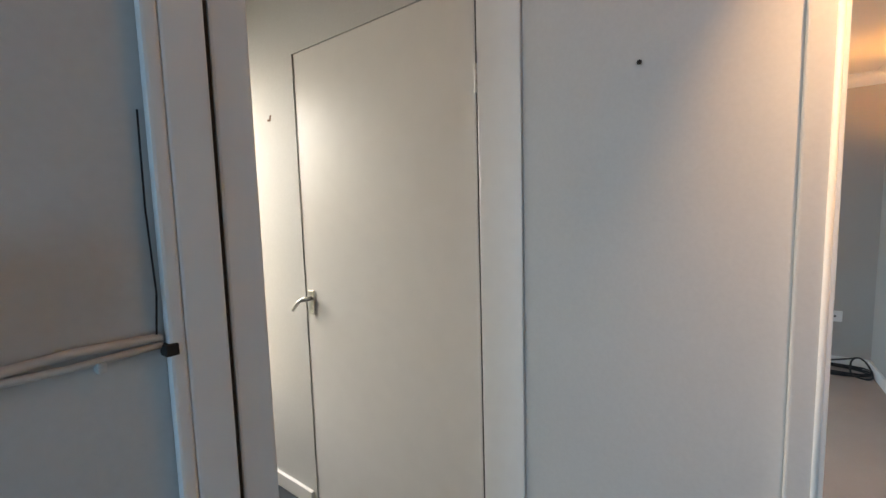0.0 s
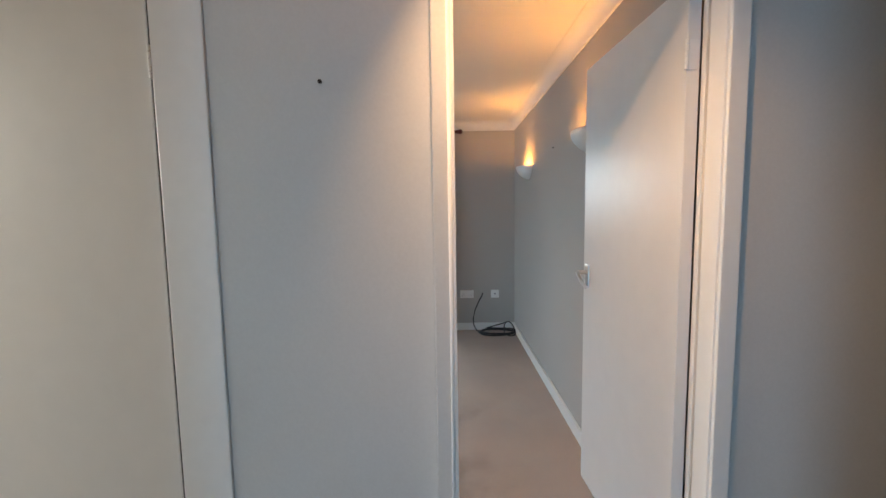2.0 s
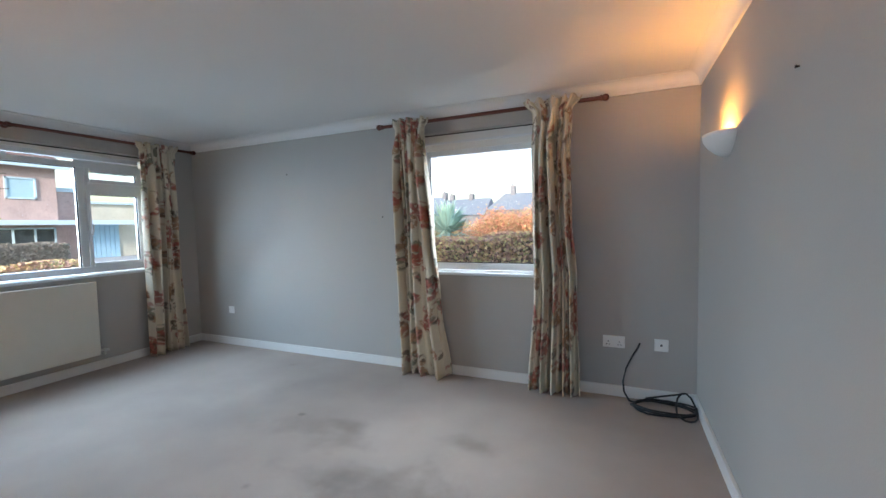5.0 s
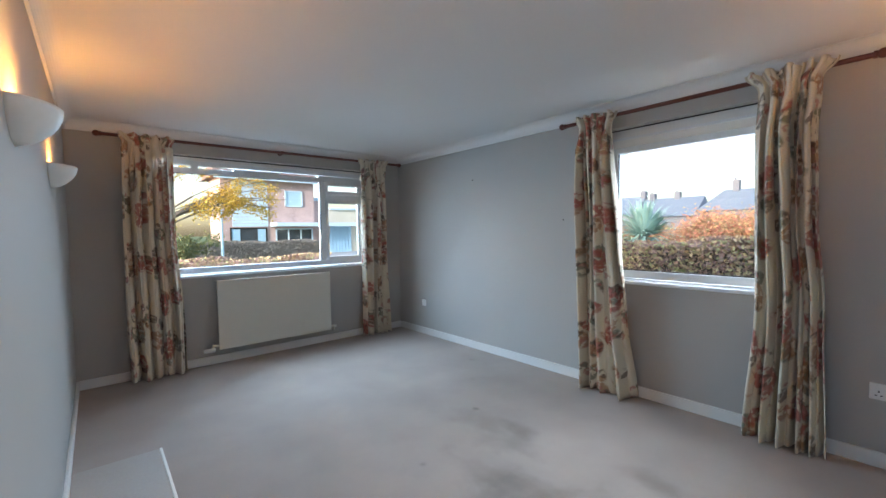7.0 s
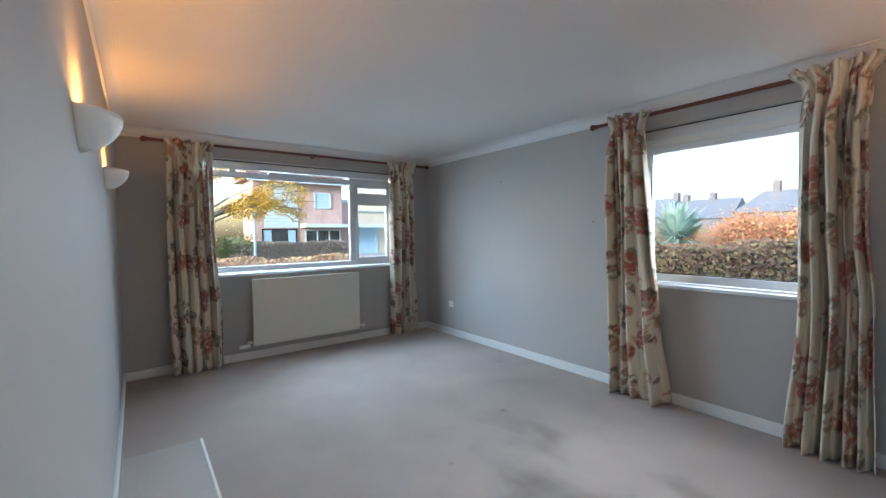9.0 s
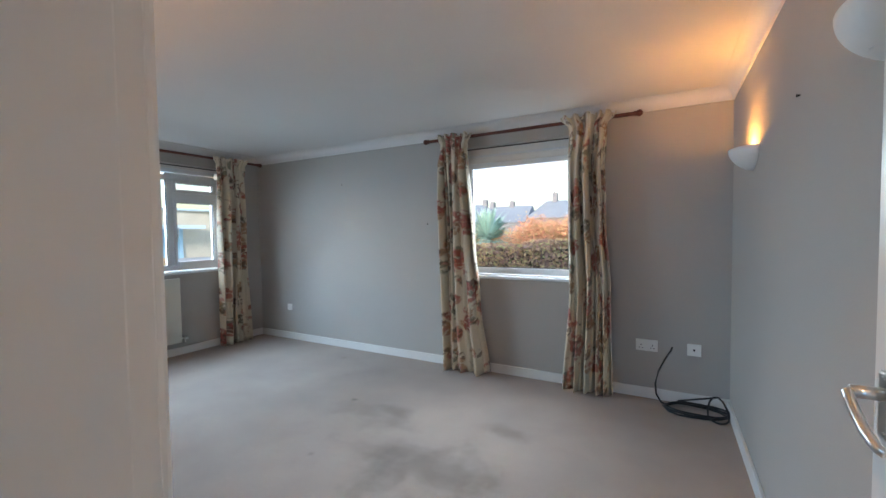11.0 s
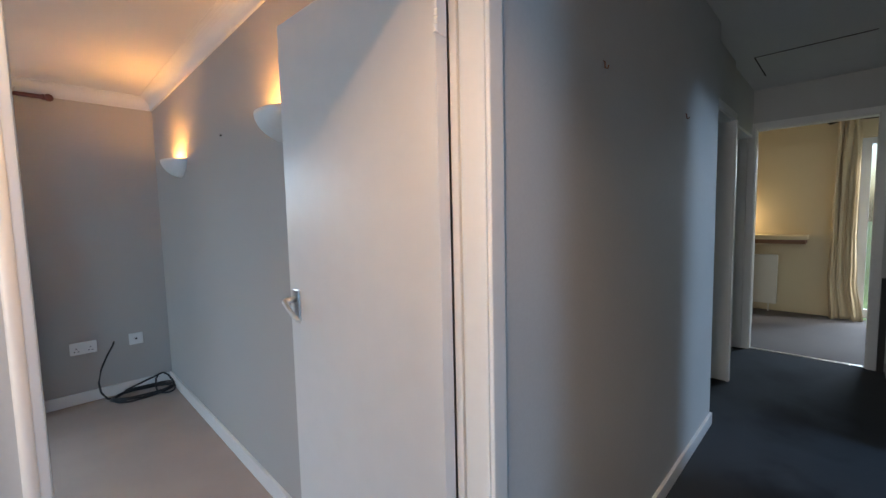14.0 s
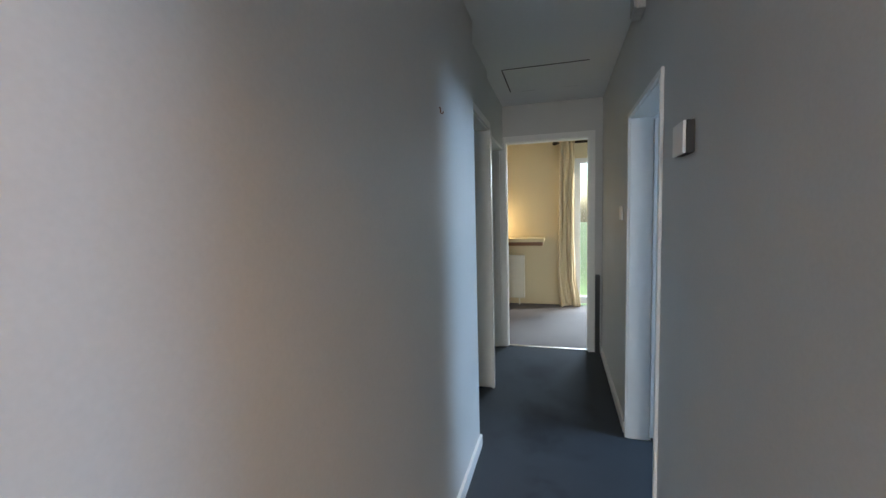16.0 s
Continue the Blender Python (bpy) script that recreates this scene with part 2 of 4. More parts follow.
M_HEARTH = shader("pale_beige_hearth_tile", (0.40, 0.355, 0.315), 0.7, vary=0.06, grain=90, bump=0.15)
# far brick with the distance haze mixed into its base colour
M_HAZE = shader("haze_tinted_far_brick", (0.12, 0.13, 0.165), 0.9, vary=0.1, grain=3, bump=0)
M_OAK = shader("brown_wood_edge", (0.20, 0.09, 0.04), 0.5, vary=0.2, grain=40, bump=0.1)
M_GLASS = glass_shader("window_glass")
M_BRICK = shader("red_brick_wall", (0.56, 0.40, 0.36), 0.85, vary=0.2, grain=14, bump=0.3)
M_TILE = shader("brown_roof_tiles", (0.20, 0.13, 0.11), 0.85, vary=0.25, grain=9, bump=0.3)
# grey slate, lightened and blued for distance haze
M_SLATE = shader("hazy_grey_slate_roof", (0.12, 0.16, 0.23), 0.85, vary=0.12, grain=2, bump=0.2)
M_CLAD = shader("white_cladding_board", (0.62, 0.74, 0.82), 0.6, vary=0.06, grain=6, bump=0.1)
M_GARAGE = shader("pale_blue_painted_metal", (0.40, 0.60, 0.74), 0.5, vary=0.05, grain=6, bump=0.05)
M_WINDARK = shader("dark_room_behind_glass", (0.05, 0.06, 0.07), 0.15, vary=0.3, grain=3, bump=0)
M_RENDER = shader("cream_rendered_wall", (0.62, 0.56, 0.45), 0.85, vary=0.1, grain=10, bump=0.1)
M_DRIVE = shader("pale_concrete", (0.38, 0.40, 0.42), 0.85, vary=0.12, grain=8, bump=0.1)
# upper pane: the sky's reflection is put into this pale blue
M_SKYPANE = shader("sky_reflection_pane_blue", (0.45, 0.62, 0.70), 0.4, vary=0.05, grain=5, bump=0)
M_GRASS = shader("lawn", (0.07, 0.11, 0.03), 0.95, vary=0.3, grain=25, bump=0.5)
M_ROAD = shader("asphalt", (0.06, 0.06, 0.062), 0.9, vary=0.15, grain=60, bump=0.3)
M_BARK = shader("grey_bark", (0.19, 0.16, 0.13), 0.9, vary=0.3, grain=40, bump=0.5)
M_BEECH = leaf_shader("brown_beech_leaves", [(0.44, 0.28, 0.23), (0.58, 0.39, 0.25), (0.64, 0.52, 0.30), (0.50, 0.52, 0.26), (0.36, 0.22, 0.19), (0.50, 0.34, 0.29), (0.28, 0.18, 0.16)])
M_GREYHEDGE = leaf_shader("grey_green_hedge_leaves", [(0.24, 0.22, 0.20), (0.30, 0.27, 0.25), (0.22, 0.23, 0.19), (0.32, 0.25, 0.21)])
M_ORANGE = leaf_shader("orange_autumn_leaves", [(0.48, 0.19, 0.13), (0.52, 0.22, 0.14), (0.42, 0.29, 0.13), (0.40, 0.15, 0.11), (0.30, 0.29, 0.13), (0.44, 0.22, 0.16)])
M_YELLOW = leaf_shader("yellow_autumn_leaves", [(0.58, 0.38, 0.04), (0.66, 0.46, 0.06), (0.50, 0.29, 0.04), (0.42, 0.37, 0.08)])
M_YUCCA = leaf_shader("blue_green_spiky_leaves", [(0.22, 0.38, 0.36), (0.27, 0.45, 0.43), (0.18, 0.30, 0.26)])
M_GREEN = leaf_shader("green_shrub_leaves", [(0.10, 0.14, 0.06), (0.15, 0.18, 0.07), (0.24, 0.22, 0.07)])

# ---- mesh helpers ----


def box(bm, x0, x1, y0, y1, z0, z1, bevel=0.0):
    m = Matrix.LocRotScale(((x0 + x1) / 2, (y0 + y1) / 2, (z0 + z1) / 2), None, (abs(x1 - x0), abs(y1 - y0), abs(z1 - z0)))
    vs = bmesh.ops.create_cube(bm, size=1, matrix=m)["verts"]
    if bevel:
        es = list({e for v in vs for e in v.link_edges})
        bmesh.ops.bevel(bm, geom=es, offset=bevel, segments=2, affect="EDGES", profile=0.6)
    return vs


def rod(bm, a, b, r, n=12, r2=None):
    a, b = Vector(a), Vector(b)
    m = Matrix.Translation((a + b) / 2) @ (b - a).to_track_quat("Z", "Y").to_matrix().to_4x4()
    bmesh.ops.create_cone(bm, cap_ends=True, segments=n, radius1=r, radius2=r if r2 is None else r2, depth=(b - a).length, matrix=m)


def ball(bm, c, r, sub=2, squash=(1, 1, 1)):
    bmesh.ops.create_icosphere(bm, subdivisions=sub, radius=r, matrix=Matrix.LocRotScale(c, None, squash))


def tube(bm, pts, r, n=8):
    """A round bar along a line of points."""
    pts = [Vector(p) for p in pts]
    rings = []
    for i, p in enumerate(pts):
        d = (pts[min(i + 1, len(pts) - 1)] - pts[max(i - 1, 0)]).normalized()
        side = d.cross(Vector((0, 0, 1)) if abs(d.z) < 0.95 else Vector((1, 0, 0))).normalized()
        up = side.cross(d)
        rings.append([bm.verts.new(p + r * (math.cos(t) * side + math.sin(t) * up)) for t in (2 * math.pi * k / n for k in range(n))])
    for a, b in zip(rings, rings[1:]):
        for k in range(n):
            bm.faces.new((a[k], a[(k + 1) % n], b[(k + 1) % n], b[k]))
    bm.faces.new(rings[0][::-1])
    bm.faces.new(rings[-1])


def mesh_object(name, bm, material, smooth=False):
    bmesh.ops.recalc_face_normals(bm, faces=bm.faces)
    me = bpy.data.meshes.new(name)
    bm.to_mesh(me)
    bm.free()
    me.materials.append(material)
    if smooth:
        for p in me.polygons:
            p.use_smooth = True
    return new(name, me)


def part(name, bm, material, parent, label="", smooth=False):
    ob = mesh_object(name, bm, material, smooth)
    ob.parent = parent
    ob.matrix_parent_inverse = parent.matrix_world.inverted()
    if label:
        ob["label"] = label
    return ob


def thing(name, place, label, category, group="", kind=""):
    ob = new(name)
    ob.location = place
    ob.empty_display_size = 0.1
    bpy.context.view_layer.update()
    return tagged(ob, label, category, group, kind)


def boxes(*rows, bevel=0.0):
    bm = bmesh.new()
    for r in rows:
        box(bm, *r, bevel=bevel)
    return bm


def setting(name, bm, material, label, category):
    return tagged(mesh_object(name, bm, material), label, category, kind="structure")

# ---- large structure ----
WY, WX, SX = 4.752, -3.731, 1.160       # window wall, bay wall, lamp wall
HY0, HY1 = 1.478, 1.540                 # wall between hall and room
FZ = 0.02                               # top of the room's carpet
RZ, CZ = 2.225, 2.34                    # ceilings of room and hall
DX0, DX1, DZ = 0.449, 1.138, 1.922      # doorway of the room
CX0, CX1, CDZ = -1.185, -0.315, 1.967   # flush door in the lobby

setting("floor_room", boxes((WX, SX, 1.50, WY, -0.12, FZ)), M_CARPET, "beige fitted carpet with dark worn patches", "carpet")
setting("floor_hall", boxes((-2.0, 5.10, -1.3, 1.50, -0.12, -0.002), (3.2, 5.10, 1.50, 2.9, -0.12, -0.002)), M_HALLCARPET, "slate blue fitted hall carpet", "carpet")
setting("floor_bedroom", boxes((5.10, 7.06, -0.8, 3.1, -0.12, 0.0)), M_BEDCARPET, "grey fitted bedroom carpet", "carpet")
setting("threshold_bar", boxes((5.085, 5.115, 0.77, 1.55, 0.0, 0.006), bevel=0.002), M_CHROME, "metal carpet bar across the doorway", "threshold")

# room ceiling with its cove, drawn as one mesh
bm = boxes((WX - 0.1, SX + 0.05, HY1 - 0.02, WY + 0.1, RZ, RZ + 0.12))
setting("ceiling_room", bm, M_CEIL, "white painted room ceiling", "ceiling")
setting("ceiling_hall", boxes((-2.0, 5.16, -1.4, HY0 + 0.01, CZ, CZ + 0.1), (1.2, 5.16, HY0 + 0.01, 3.0, CZ, CZ + 0.1)), M_CEIL, "white painted hall ceiling", "ceiling")
setting("ceiling_bedroom", boxes((5.16, 7.3, -0.9, 3.2, 2.4, 2.5)), M_CEIL, "white bedroom ceiling", "ceiling")


def cove(name, a, b, inward):
    """Plaster cove between two corners of the room; inward points from the wall into the room."""
    bm = bmesh.new()
    n, r = Vector((*inward, 0)), 0.075
    prof = [(0, -r - 0.008), (0.012, -r - 0.008), (0.014, -r)]
    prof += [(r - (r - 0.014) * math.cos(t) , -r + (r - 0.004) * math.sin(t)) for t in (math.pi / 2 * k / 7 for k in range(1, 7))]
    prof += [(r, -0.004), (r + 0.01, -0.004), (r + 0.01, 0), (0, 0)]
    ends = [[bm.verts.new(Vector((*p, RZ)) + n * u + Vector((0, 0, w))) for u, w in prof] for p in (a, b)]
    k = len(prof)
    for i in range(k):
        bm.faces.new((ends[0][i], ends[0][(i + 1) % k], ends[1][(i + 1) % k], ends[1][i]))
    setting(name, bm, M_CEIL, "white plaster cove between wall and ceiling", "coving")


cove("trim_cove_1", (WX, WY), (SX, WY), (0, -1))
cove("trim_cove_2", (WX, HY1), (WX, WY), (1, 0))
cove("trim_cove_3", (SX, HY1), (SX, WY), (-1, 0))
cove("trim_cove_4", (WX, HY1), (SX, HY1), (0, 1))

# window wall: opening wx0..wx1, wz0..wz1
wx0, wx1, wz0, wz1 = -0.88, 0.27, 0.885, 2.04
setting("wall_window_side", boxes((WX - 0.28, wx0, WY, WY + 0.28, -0.2, 2.5), (wx1, SX + 0.2, WY, WY + 0.28, -0.2, 2.5),
                                  (wx0, wx1, WY, WY + 0.28, -0.2, wz0), (wx0, wx1, WY, WY + 0.28, wz1, 2.5)), M_WALL, "grey-beige painted plaster wall", "wall")
by0, by1, bz0, bz1 = 2.06, 4.29, 0.895, 2.03
setting("wall_bay_side", boxes((WX - 0.28, WX, HY1 - 0.1, by0, -0.2, 2.5), (WX - 0.28, WX, by1, WY, -0.2, 2.5),
                               (WX - 0.28, WX, by0, by1, -0.2, bz0), (WX - 0.28, WX, by0, by1, bz1, 2.5)), M_WALL, "grey-beige painted plaster wall", "wall")
setting("wall_lamp_side", boxes((SX, SX + 0.1, HY1, WY, -0.1, 2.4)), M_WALL, "grey-beige painted plaster wall", "wall")
# the wall between: room skin and hall skin, butted back to back
ym = 1.510
for nm, y0, y1, mt, xa, xb in (("wall_room_near", ym, HY1, M_WALL, WX, SX + 0.1), ("wall_hall_near", HY0, ym, M_HALLWALL, -2.0, 3.27)):
    rows = [(max(xa, CX1 + 0.145) if nm == "wall_hall_near" else xa, DX0 - 0.025, y0, y1, -0.1, 2.45), (DX1 + 0.025, xb, y0, y1, -0.1, 2.45), (DX0 - 0.025, DX1 + 0.025, y0, y1, DZ + 0.025, 2.45)]
    if nm == "wall_hall_near":
        rows += [(xa, CX0 - 0.001, y0, y1, -0.1, 2.45), (CX0 - 0.001, CX1 + 0.145, y0, y1, CDZ + 0.001, 2.45)]
    setting(nm, boxes(*rows), mt, "painted plaster partition wall", "wall")

# entrance hall shell
setting("wall_stub", boxes((-0.19, -0.09, -1.3, 0.586, -0.1, CZ)), M_HALLWALL, "pale grey wall with surface cables", "wall")
# unseen wall; its opening is added for the lobby's area lamp
setting("wall_lobby_far", boxes((-2.1, -2.0, -1.3, 0.6, -0.1, CZ), (-2.1, -2.0, 1.4, HY0, -0.1, CZ), (-2.1, -2.0, 0.6, 1.4, -0.1, 0.55), (-2.1, -2.0, 0.6, 1.4, 2.05, CZ)), M_HALLWALL, "pale grey painted wall", "wall")
setting("wall_entrance", boxes((-2.1, 0.05, -1.4, -1.3, -0.1, CZ), (0.95, 2.3, -1.4, -1.3, -0.1, CZ), (0.05, 0.95, -1.4, -1.3, 2.05, CZ)), M_HALLWALL, "pale grey wall round the front door", "wall")
setting("wall_hall_turn", boxes((1.20, 1.30, -1.3, 0.55, -0.1, CZ)), M_HALLWALL, "pale grey painted wall", "wall")
setting("wall_corridor", boxes((1.20, 2.806, 0.55, 0.66, -0.1, CZ), (3.564, 5.06, 0.55, 0.66, -0.1, CZ), (2.806, 3.564, 0.55, 0.66, 1.844, CZ)), M_HALLWALL, "pale grey corridor wall with a doorway", "wall")
setting("wall_corridor_doors", boxes((3.24, 3.27, ym, 1.62, -0.1, CZ), (3.27, 4.06, 1.535, 1.62, 1.95, CZ), (4.085, 4.2, 1.56, 1.66, -0.1, CZ), (4.2, 5.06, 1.56, 1.66, 1.95, CZ)), M_HALLWALL, "pale grey corridor wall with two doorways", "wall")
setting("wall_corridor_end", boxes((5.06, 5.16, 1.55, 3.1, -0.1, 2.45), (5.06, 5.16, -0.9, 0.765, -0.1, 2.45), (5.06, 5.16, 0.765, 1.55, 2.01, 2.45)), M_HALLWALL, "pale grey wall round the bedroom doorway", "wall")
# window opening added here so the area lamp outside reaches the corridor
setting("wall_side_room", boxes((2.3, 2.7, -1.4, -1.3, -0.1, CZ), (3.7, 4.4, -1.4, -1.3, -0.1, CZ), (2.7, 3.7, -1.4, -1.3, -0.1, 0.9), (2.7, 3.7, -1.4, -1.3, 2.0, CZ), (2.2, 2.3, -1.4, 0.55, -0.1, CZ), (4.4, 4.5, -1.4, 0.55, -0.1, CZ)), M_HALLWALL, "pale walls of the unseen side room, opening added for light", "wall")
setting("wall_left_rooms", boxes((3.14, 3.24, 1.62, 3.0, -0.1, CZ), (3.14, 5.06, 2.9, 3.0, -0.1, CZ)), M_CREAM, "cream painted walls beyond the doorways", "wall")
setting("wall_bedroom", boxes((7.06, 7.16, 0.84, 3.2, -0.1, 2.45), (7.06, 7.16, -0.9, -0.75, -0.1, 2.45), (7.06, 7.16, -0.75, 0.84, 2.06, 2.45),
                              (5.16, 7.06, 3.1, 3.2, -0.1, 2.45), (5.16, 7.06, -0.9, -0.8, -0.1, 2.45)), M_CREAM, "cream painted bedroom wall", "wall")


# unseen slab added outdoors to block direct sun from the hall and side room
setting("wall_sun_block", boxes((-2.2, 4.6, -3.4, -3.2, -0.2, 3.3)), M_HALLWALL, "unseen wall added to keep sun out of the entrance openings", "wall")

# ---- skirting, linings, architraves ----
def skirting(name, x0, x1, y0, y1, h=0.075):
    setting(name, boxes((x0, x1, y0, y1, 0, h), bevel=0.004), M_WHITE, "white gloss skirting board", "skirting")


T = 0.016
skirting("baseboard_1", WX + T, SX - T, WY - T, WY, 0.098)
skirting("baseboard_2", WX, WX + T, HY1 + T, WY, 0.098)
skirting("baseboard_3", SX - T, SX, HY1 + 0.05, WY, 0.098)
skirting("baseboard_4", WX + T, DX0 - 0.08, HY1, HY1 + T, 0.098)
skirting("baseboard_5", CX1 + 0.16, DX0 - 0.06, HY0 - T, HY0, 0.07)
skirting("baseboard_6", DX1 + 0.06, 3.27, HY0 - T, HY0, 0.07)
skirting("baseboard_7", 1.20, 2.795, 0.66, 0.66 + T, 0.07)
skirting("baseboard_8", 3.60, 5.06, 0.66, 0.66 + T, 0.07)
skirting("baseboard_9", -2.0, CX0 - 0.02, HY0 - T, HY0, 0.07)


def doorcase(name, label, x0, x1, z, y0, y1, width=0.05, proud=0.018, stop=True, near=None):
    """Lining of a doorway in a wall along x, with an architrave on the y0 and y1 sides."""
    base = thing(name, ((x0 + x1) / 2, (y0 + y1) / 2, 0), label, "door frame", kind="structure")
    g = 0.024
    for nm, r in (("jamb", (x0 - g, x0, y0 - 0.002, y1 + 0.002, 0, z)), ("jamb", (x1, x1 + g, y0 - 0.002, y1 + 0.002, 0, z)), ("head", (x0 - g, x1 + g, y0 - 0.002, y1 + 0.002, z, z + g))):
        part(nm, boxes(r, bevel=0.002), M_WHITE, base)
    if stop:
        s = (y0 + y1) / 2 - 0.02
        for r in ((x0, x0 + 0.007, s, s + 0.028, 0, z - 0.012), (x1 - 0.012, x1, s, s + 0.028, 0, z - 0.012), (x0, x1, s, s + 0.028, z - 0.012, z)):
            part("door_stop", boxes(r, bevel=0.0015), M_WHITE, base)
    for ya, yb in ((y0 - proud, y0 - 0.0005), (y1 + 0.0005, y1 + proud)):
        for r in ((x0 - width, x0 - 0.006, ya, yb, 0, z + width), (x1 + 0.006, x1 + width, ya, yb, 0, z + width), (x0 - 0.006, x1 + 0.006, ya, yb, z + 0.006, z + width)):
            deep = near and ya < y0 and r[1] < x0
            if deep:
                r = (x0 - 0.05, x0 - 0.0005, y0 - 0.033, yb, 0, z + 0.03)
            part("architrave", boxes(r, bevel=0.004), near if deep else M_WHITE, base)
    return base


case = doorcase("doorframe_room", "white gloss painted door lining and architrave", DX0, DX1, DZ, HY0, HY1, 0.055, 0.012, stop=False, near=M_HALLWALL)
part("door_stop", boxes((DX0 - 0.001, DX0 + 0.007, HY0 - 0.030, 1.521, 0, DZ - 0.008), bevel=0.002), M_WHITE, case)
part("door_stop", boxes((DX0 + 0.008, DX1, HY0 - 0.003, 1.521, DZ - 0.008, DZ + 0.001), bevel=0.003), M_WHITE, case)
bm = bmesh.new()
tube(bm, [(DX0 - 0.006, HY0 - 0.034, 0.0), (DX0 - 0.006, HY0 - 0.034, DZ)], 0.0055, 12)
part("bead", bm, M_WHITE, case, "rounded white bead", smooth=True)
part("jamb", boxes((DX1, SX - 0.005, HY1 + 0.013, 1.574, 0, DZ), bevel=0.002), M_WHITE, case)
doorcase("doorframe_side_room", "white painted doorway in the corridor", 2.83, 3.54, 1.82, 0.55, 0.66, 0.03, 0.014, stop=False)

part("strike_plate", boxes((DX0, DX0 + 0.0025, 1.524, 1.546, 0.955, 1.03), bevel=0.0008), M_CHROME, case, "worn metal strike plate")
part("strike_hole", boxes((DX0 + 0.0022, DX0 + 0.0032, 1.529, 1.541, 0.975, 1.008)), M_DARK, case)

base = thing("doorframe_bedroom", (5.11, 1.16, 0), "white painted bedroom door frame", "door frame", kind="structure")
for nm, r in (("jamb", (5.058, 5.162, 1.53, 1.55, 0, 1.99)), ("jamb", (5.058, 5.162, 0.765, 0.785, 0, 1.99)), ("head", (5.058, 5.162, 0.765, 1.55, 1.99, 2.01)),
              ("architrave", (5.04, 5.057, 1.537, 1.59, 0, 2.05)), ("architrave", (5.04, 5.057, 0.725, 0.778, 0, 2.05)), ("architrave", (5.04, 5.057, 0.778, 1.537, 1.997, 2.05))):
    part(nm, boxes(r, bevel=0.003), M_WHITE, base)

base = thing("doorframe_corridor", (3.66, 1.58, 0), "white painted frame of the first corridor doorway", "door frame", kind="structure")
for nm, r in (("jamb", (4.06, 4.084, 1.533, 1.655, 0, 1.95)), ("jamb", (3.272, 3.29, 1.533, 1.62, 0, 1.93)), ("head", (3.29, 4.06, 1.533, 1.62, 1.925, 1.949)), ("architrave", (3.28, 4.06, 1.515, 1.532, 1.93, 1.975)), ("architrave", (4.045, 4.10, 1.515, 1.532, 0, 1.93))):
    part(nm, boxes(r, bevel=0.003), M_WHITE, base)
base = thing("doorframe_corridor", (4.6, 1.6, 0), "white painted frame of the second corridor doorway", "door frame", kind="structure")
for nm, r in (("jamb", (5.03, 5.057, 1.592, 1.665, 0, 1.95)), ("jamb", (4.202, 4.22, 1.558, 1.662, 0, 1.93)), ("head", (4.22, 5.03, 1.558, 1.662, 1.925, 1.949)), ("architrave", (4.15, 4.2, 1.543, 1.557, 0, 1.97))):
    part(nm, boxes(r, bevel=0.003), M_WHITE, base)


# ---- doors ----
def lever_handle(parent, place, m):
    """Lever on a long plate. Local: plate on y=0 facing -y, lever towards +x."""
    bm = boxes((-0.019, 0.019, -0.008, 0, -0.052, 0.052), bevel=0.004)
    plate = part("handle_plate", bm, M_CHROME, parent, "satin aluminium handle plate")
    bm = bmesh.new()
    rod(bm, (0, -0.008, 0.018), (0, -0.046, 0.018), 0.010, 14)
    tube(bm, [(0, -0.044, 0.018), (0.008, -0.052, 0.017), (0.03, -0.053, 0.004), (0.055, -0.050, -0.018), (0.078, -0.044, -0.034), (0.084, -0.038, -0.037)], 0.0075, 10)
    lever = part("lever", bm, M_CHROME, plate, smooth=True)
    bm = bmesh.new()
    for z in (0.042, -0.042):
        ball(bm, (0, -0.008, z), 0.004, 1, (1, 0.5, 1))
    screws = part("plate_screws", bm, M_CHROME, plate)
    for o in (plate, lever, screws):
        o.matrix_parent_inverse = Matrix()
        o.matrix_basis = Matrix()
    plate.matrix_basis = Matrix.Translation(place) @ m


def leaf_door(name, label, width, height, thick, place, turn, lever_m=None, lever_at=None, hinges=()):
    """A flush door leaf. Local: hinge edge at the origin, leaf along +y, thickness towards -x."""
    base = thing(name, (0, 0, 0), label, "door", kind="structure")
    part("door_leaf", boxes((-thick, 0, 0, width, 0.026, height), bevel=0.003), M_DOOR, base)
    for z in hinges:
        bm = bmesh.new()
        for k in range(5):
            rod(bm, (-thick - 0.002, -0.003, z - 0.04 + k * 0.0162), (-thick - 0.002, -0.003, z - 0.025 + k * 0.0162), 0.006, 10)
        box(bm, -thick, -0.004, -0.0025, -0.0005, z - 0.04, z + 0.04)
        part("hinge", bm, M_WHITE, base, "painted butt hinge")
    if lever_m is not None:
        lever_handle(base, lever_at, lever_m)
    base.matrix_basis = pose(*place, 0, 0, turn)
    return base


DOOR_TURN = 2.9
# handle plate on the hall face (local -x), lever towards the hinge
leaf_door("door_room", "white painted flush door standing wide open", 0.70, 1.915, 0.038, (1.1365, 1.5775, 0), DOOR_TURN,
          pose(0, 0, 0, 0, 0, -90), (-0.038, 0.650, 1.005), hinges=(1.72, 0.25))
base = leaf_door("door_lobby", "closed white flush door in the lobby", CX1 - CX0 - 0.004, CDZ, 0.035, (CX1, HY0 + 0.002, 0), 90,
                 pose(0, 0, 0, 0, 0, 90), (-0.0, 0.825, 0.945))
base.matrix_basis = Matrix.Translation((CX1 - 0.003, HY0 + 0.004, 0)) @ pose(0, 0, 0, 0, 0, 90) @ Matrix.Diagonal((-1, 1, 1, 1))
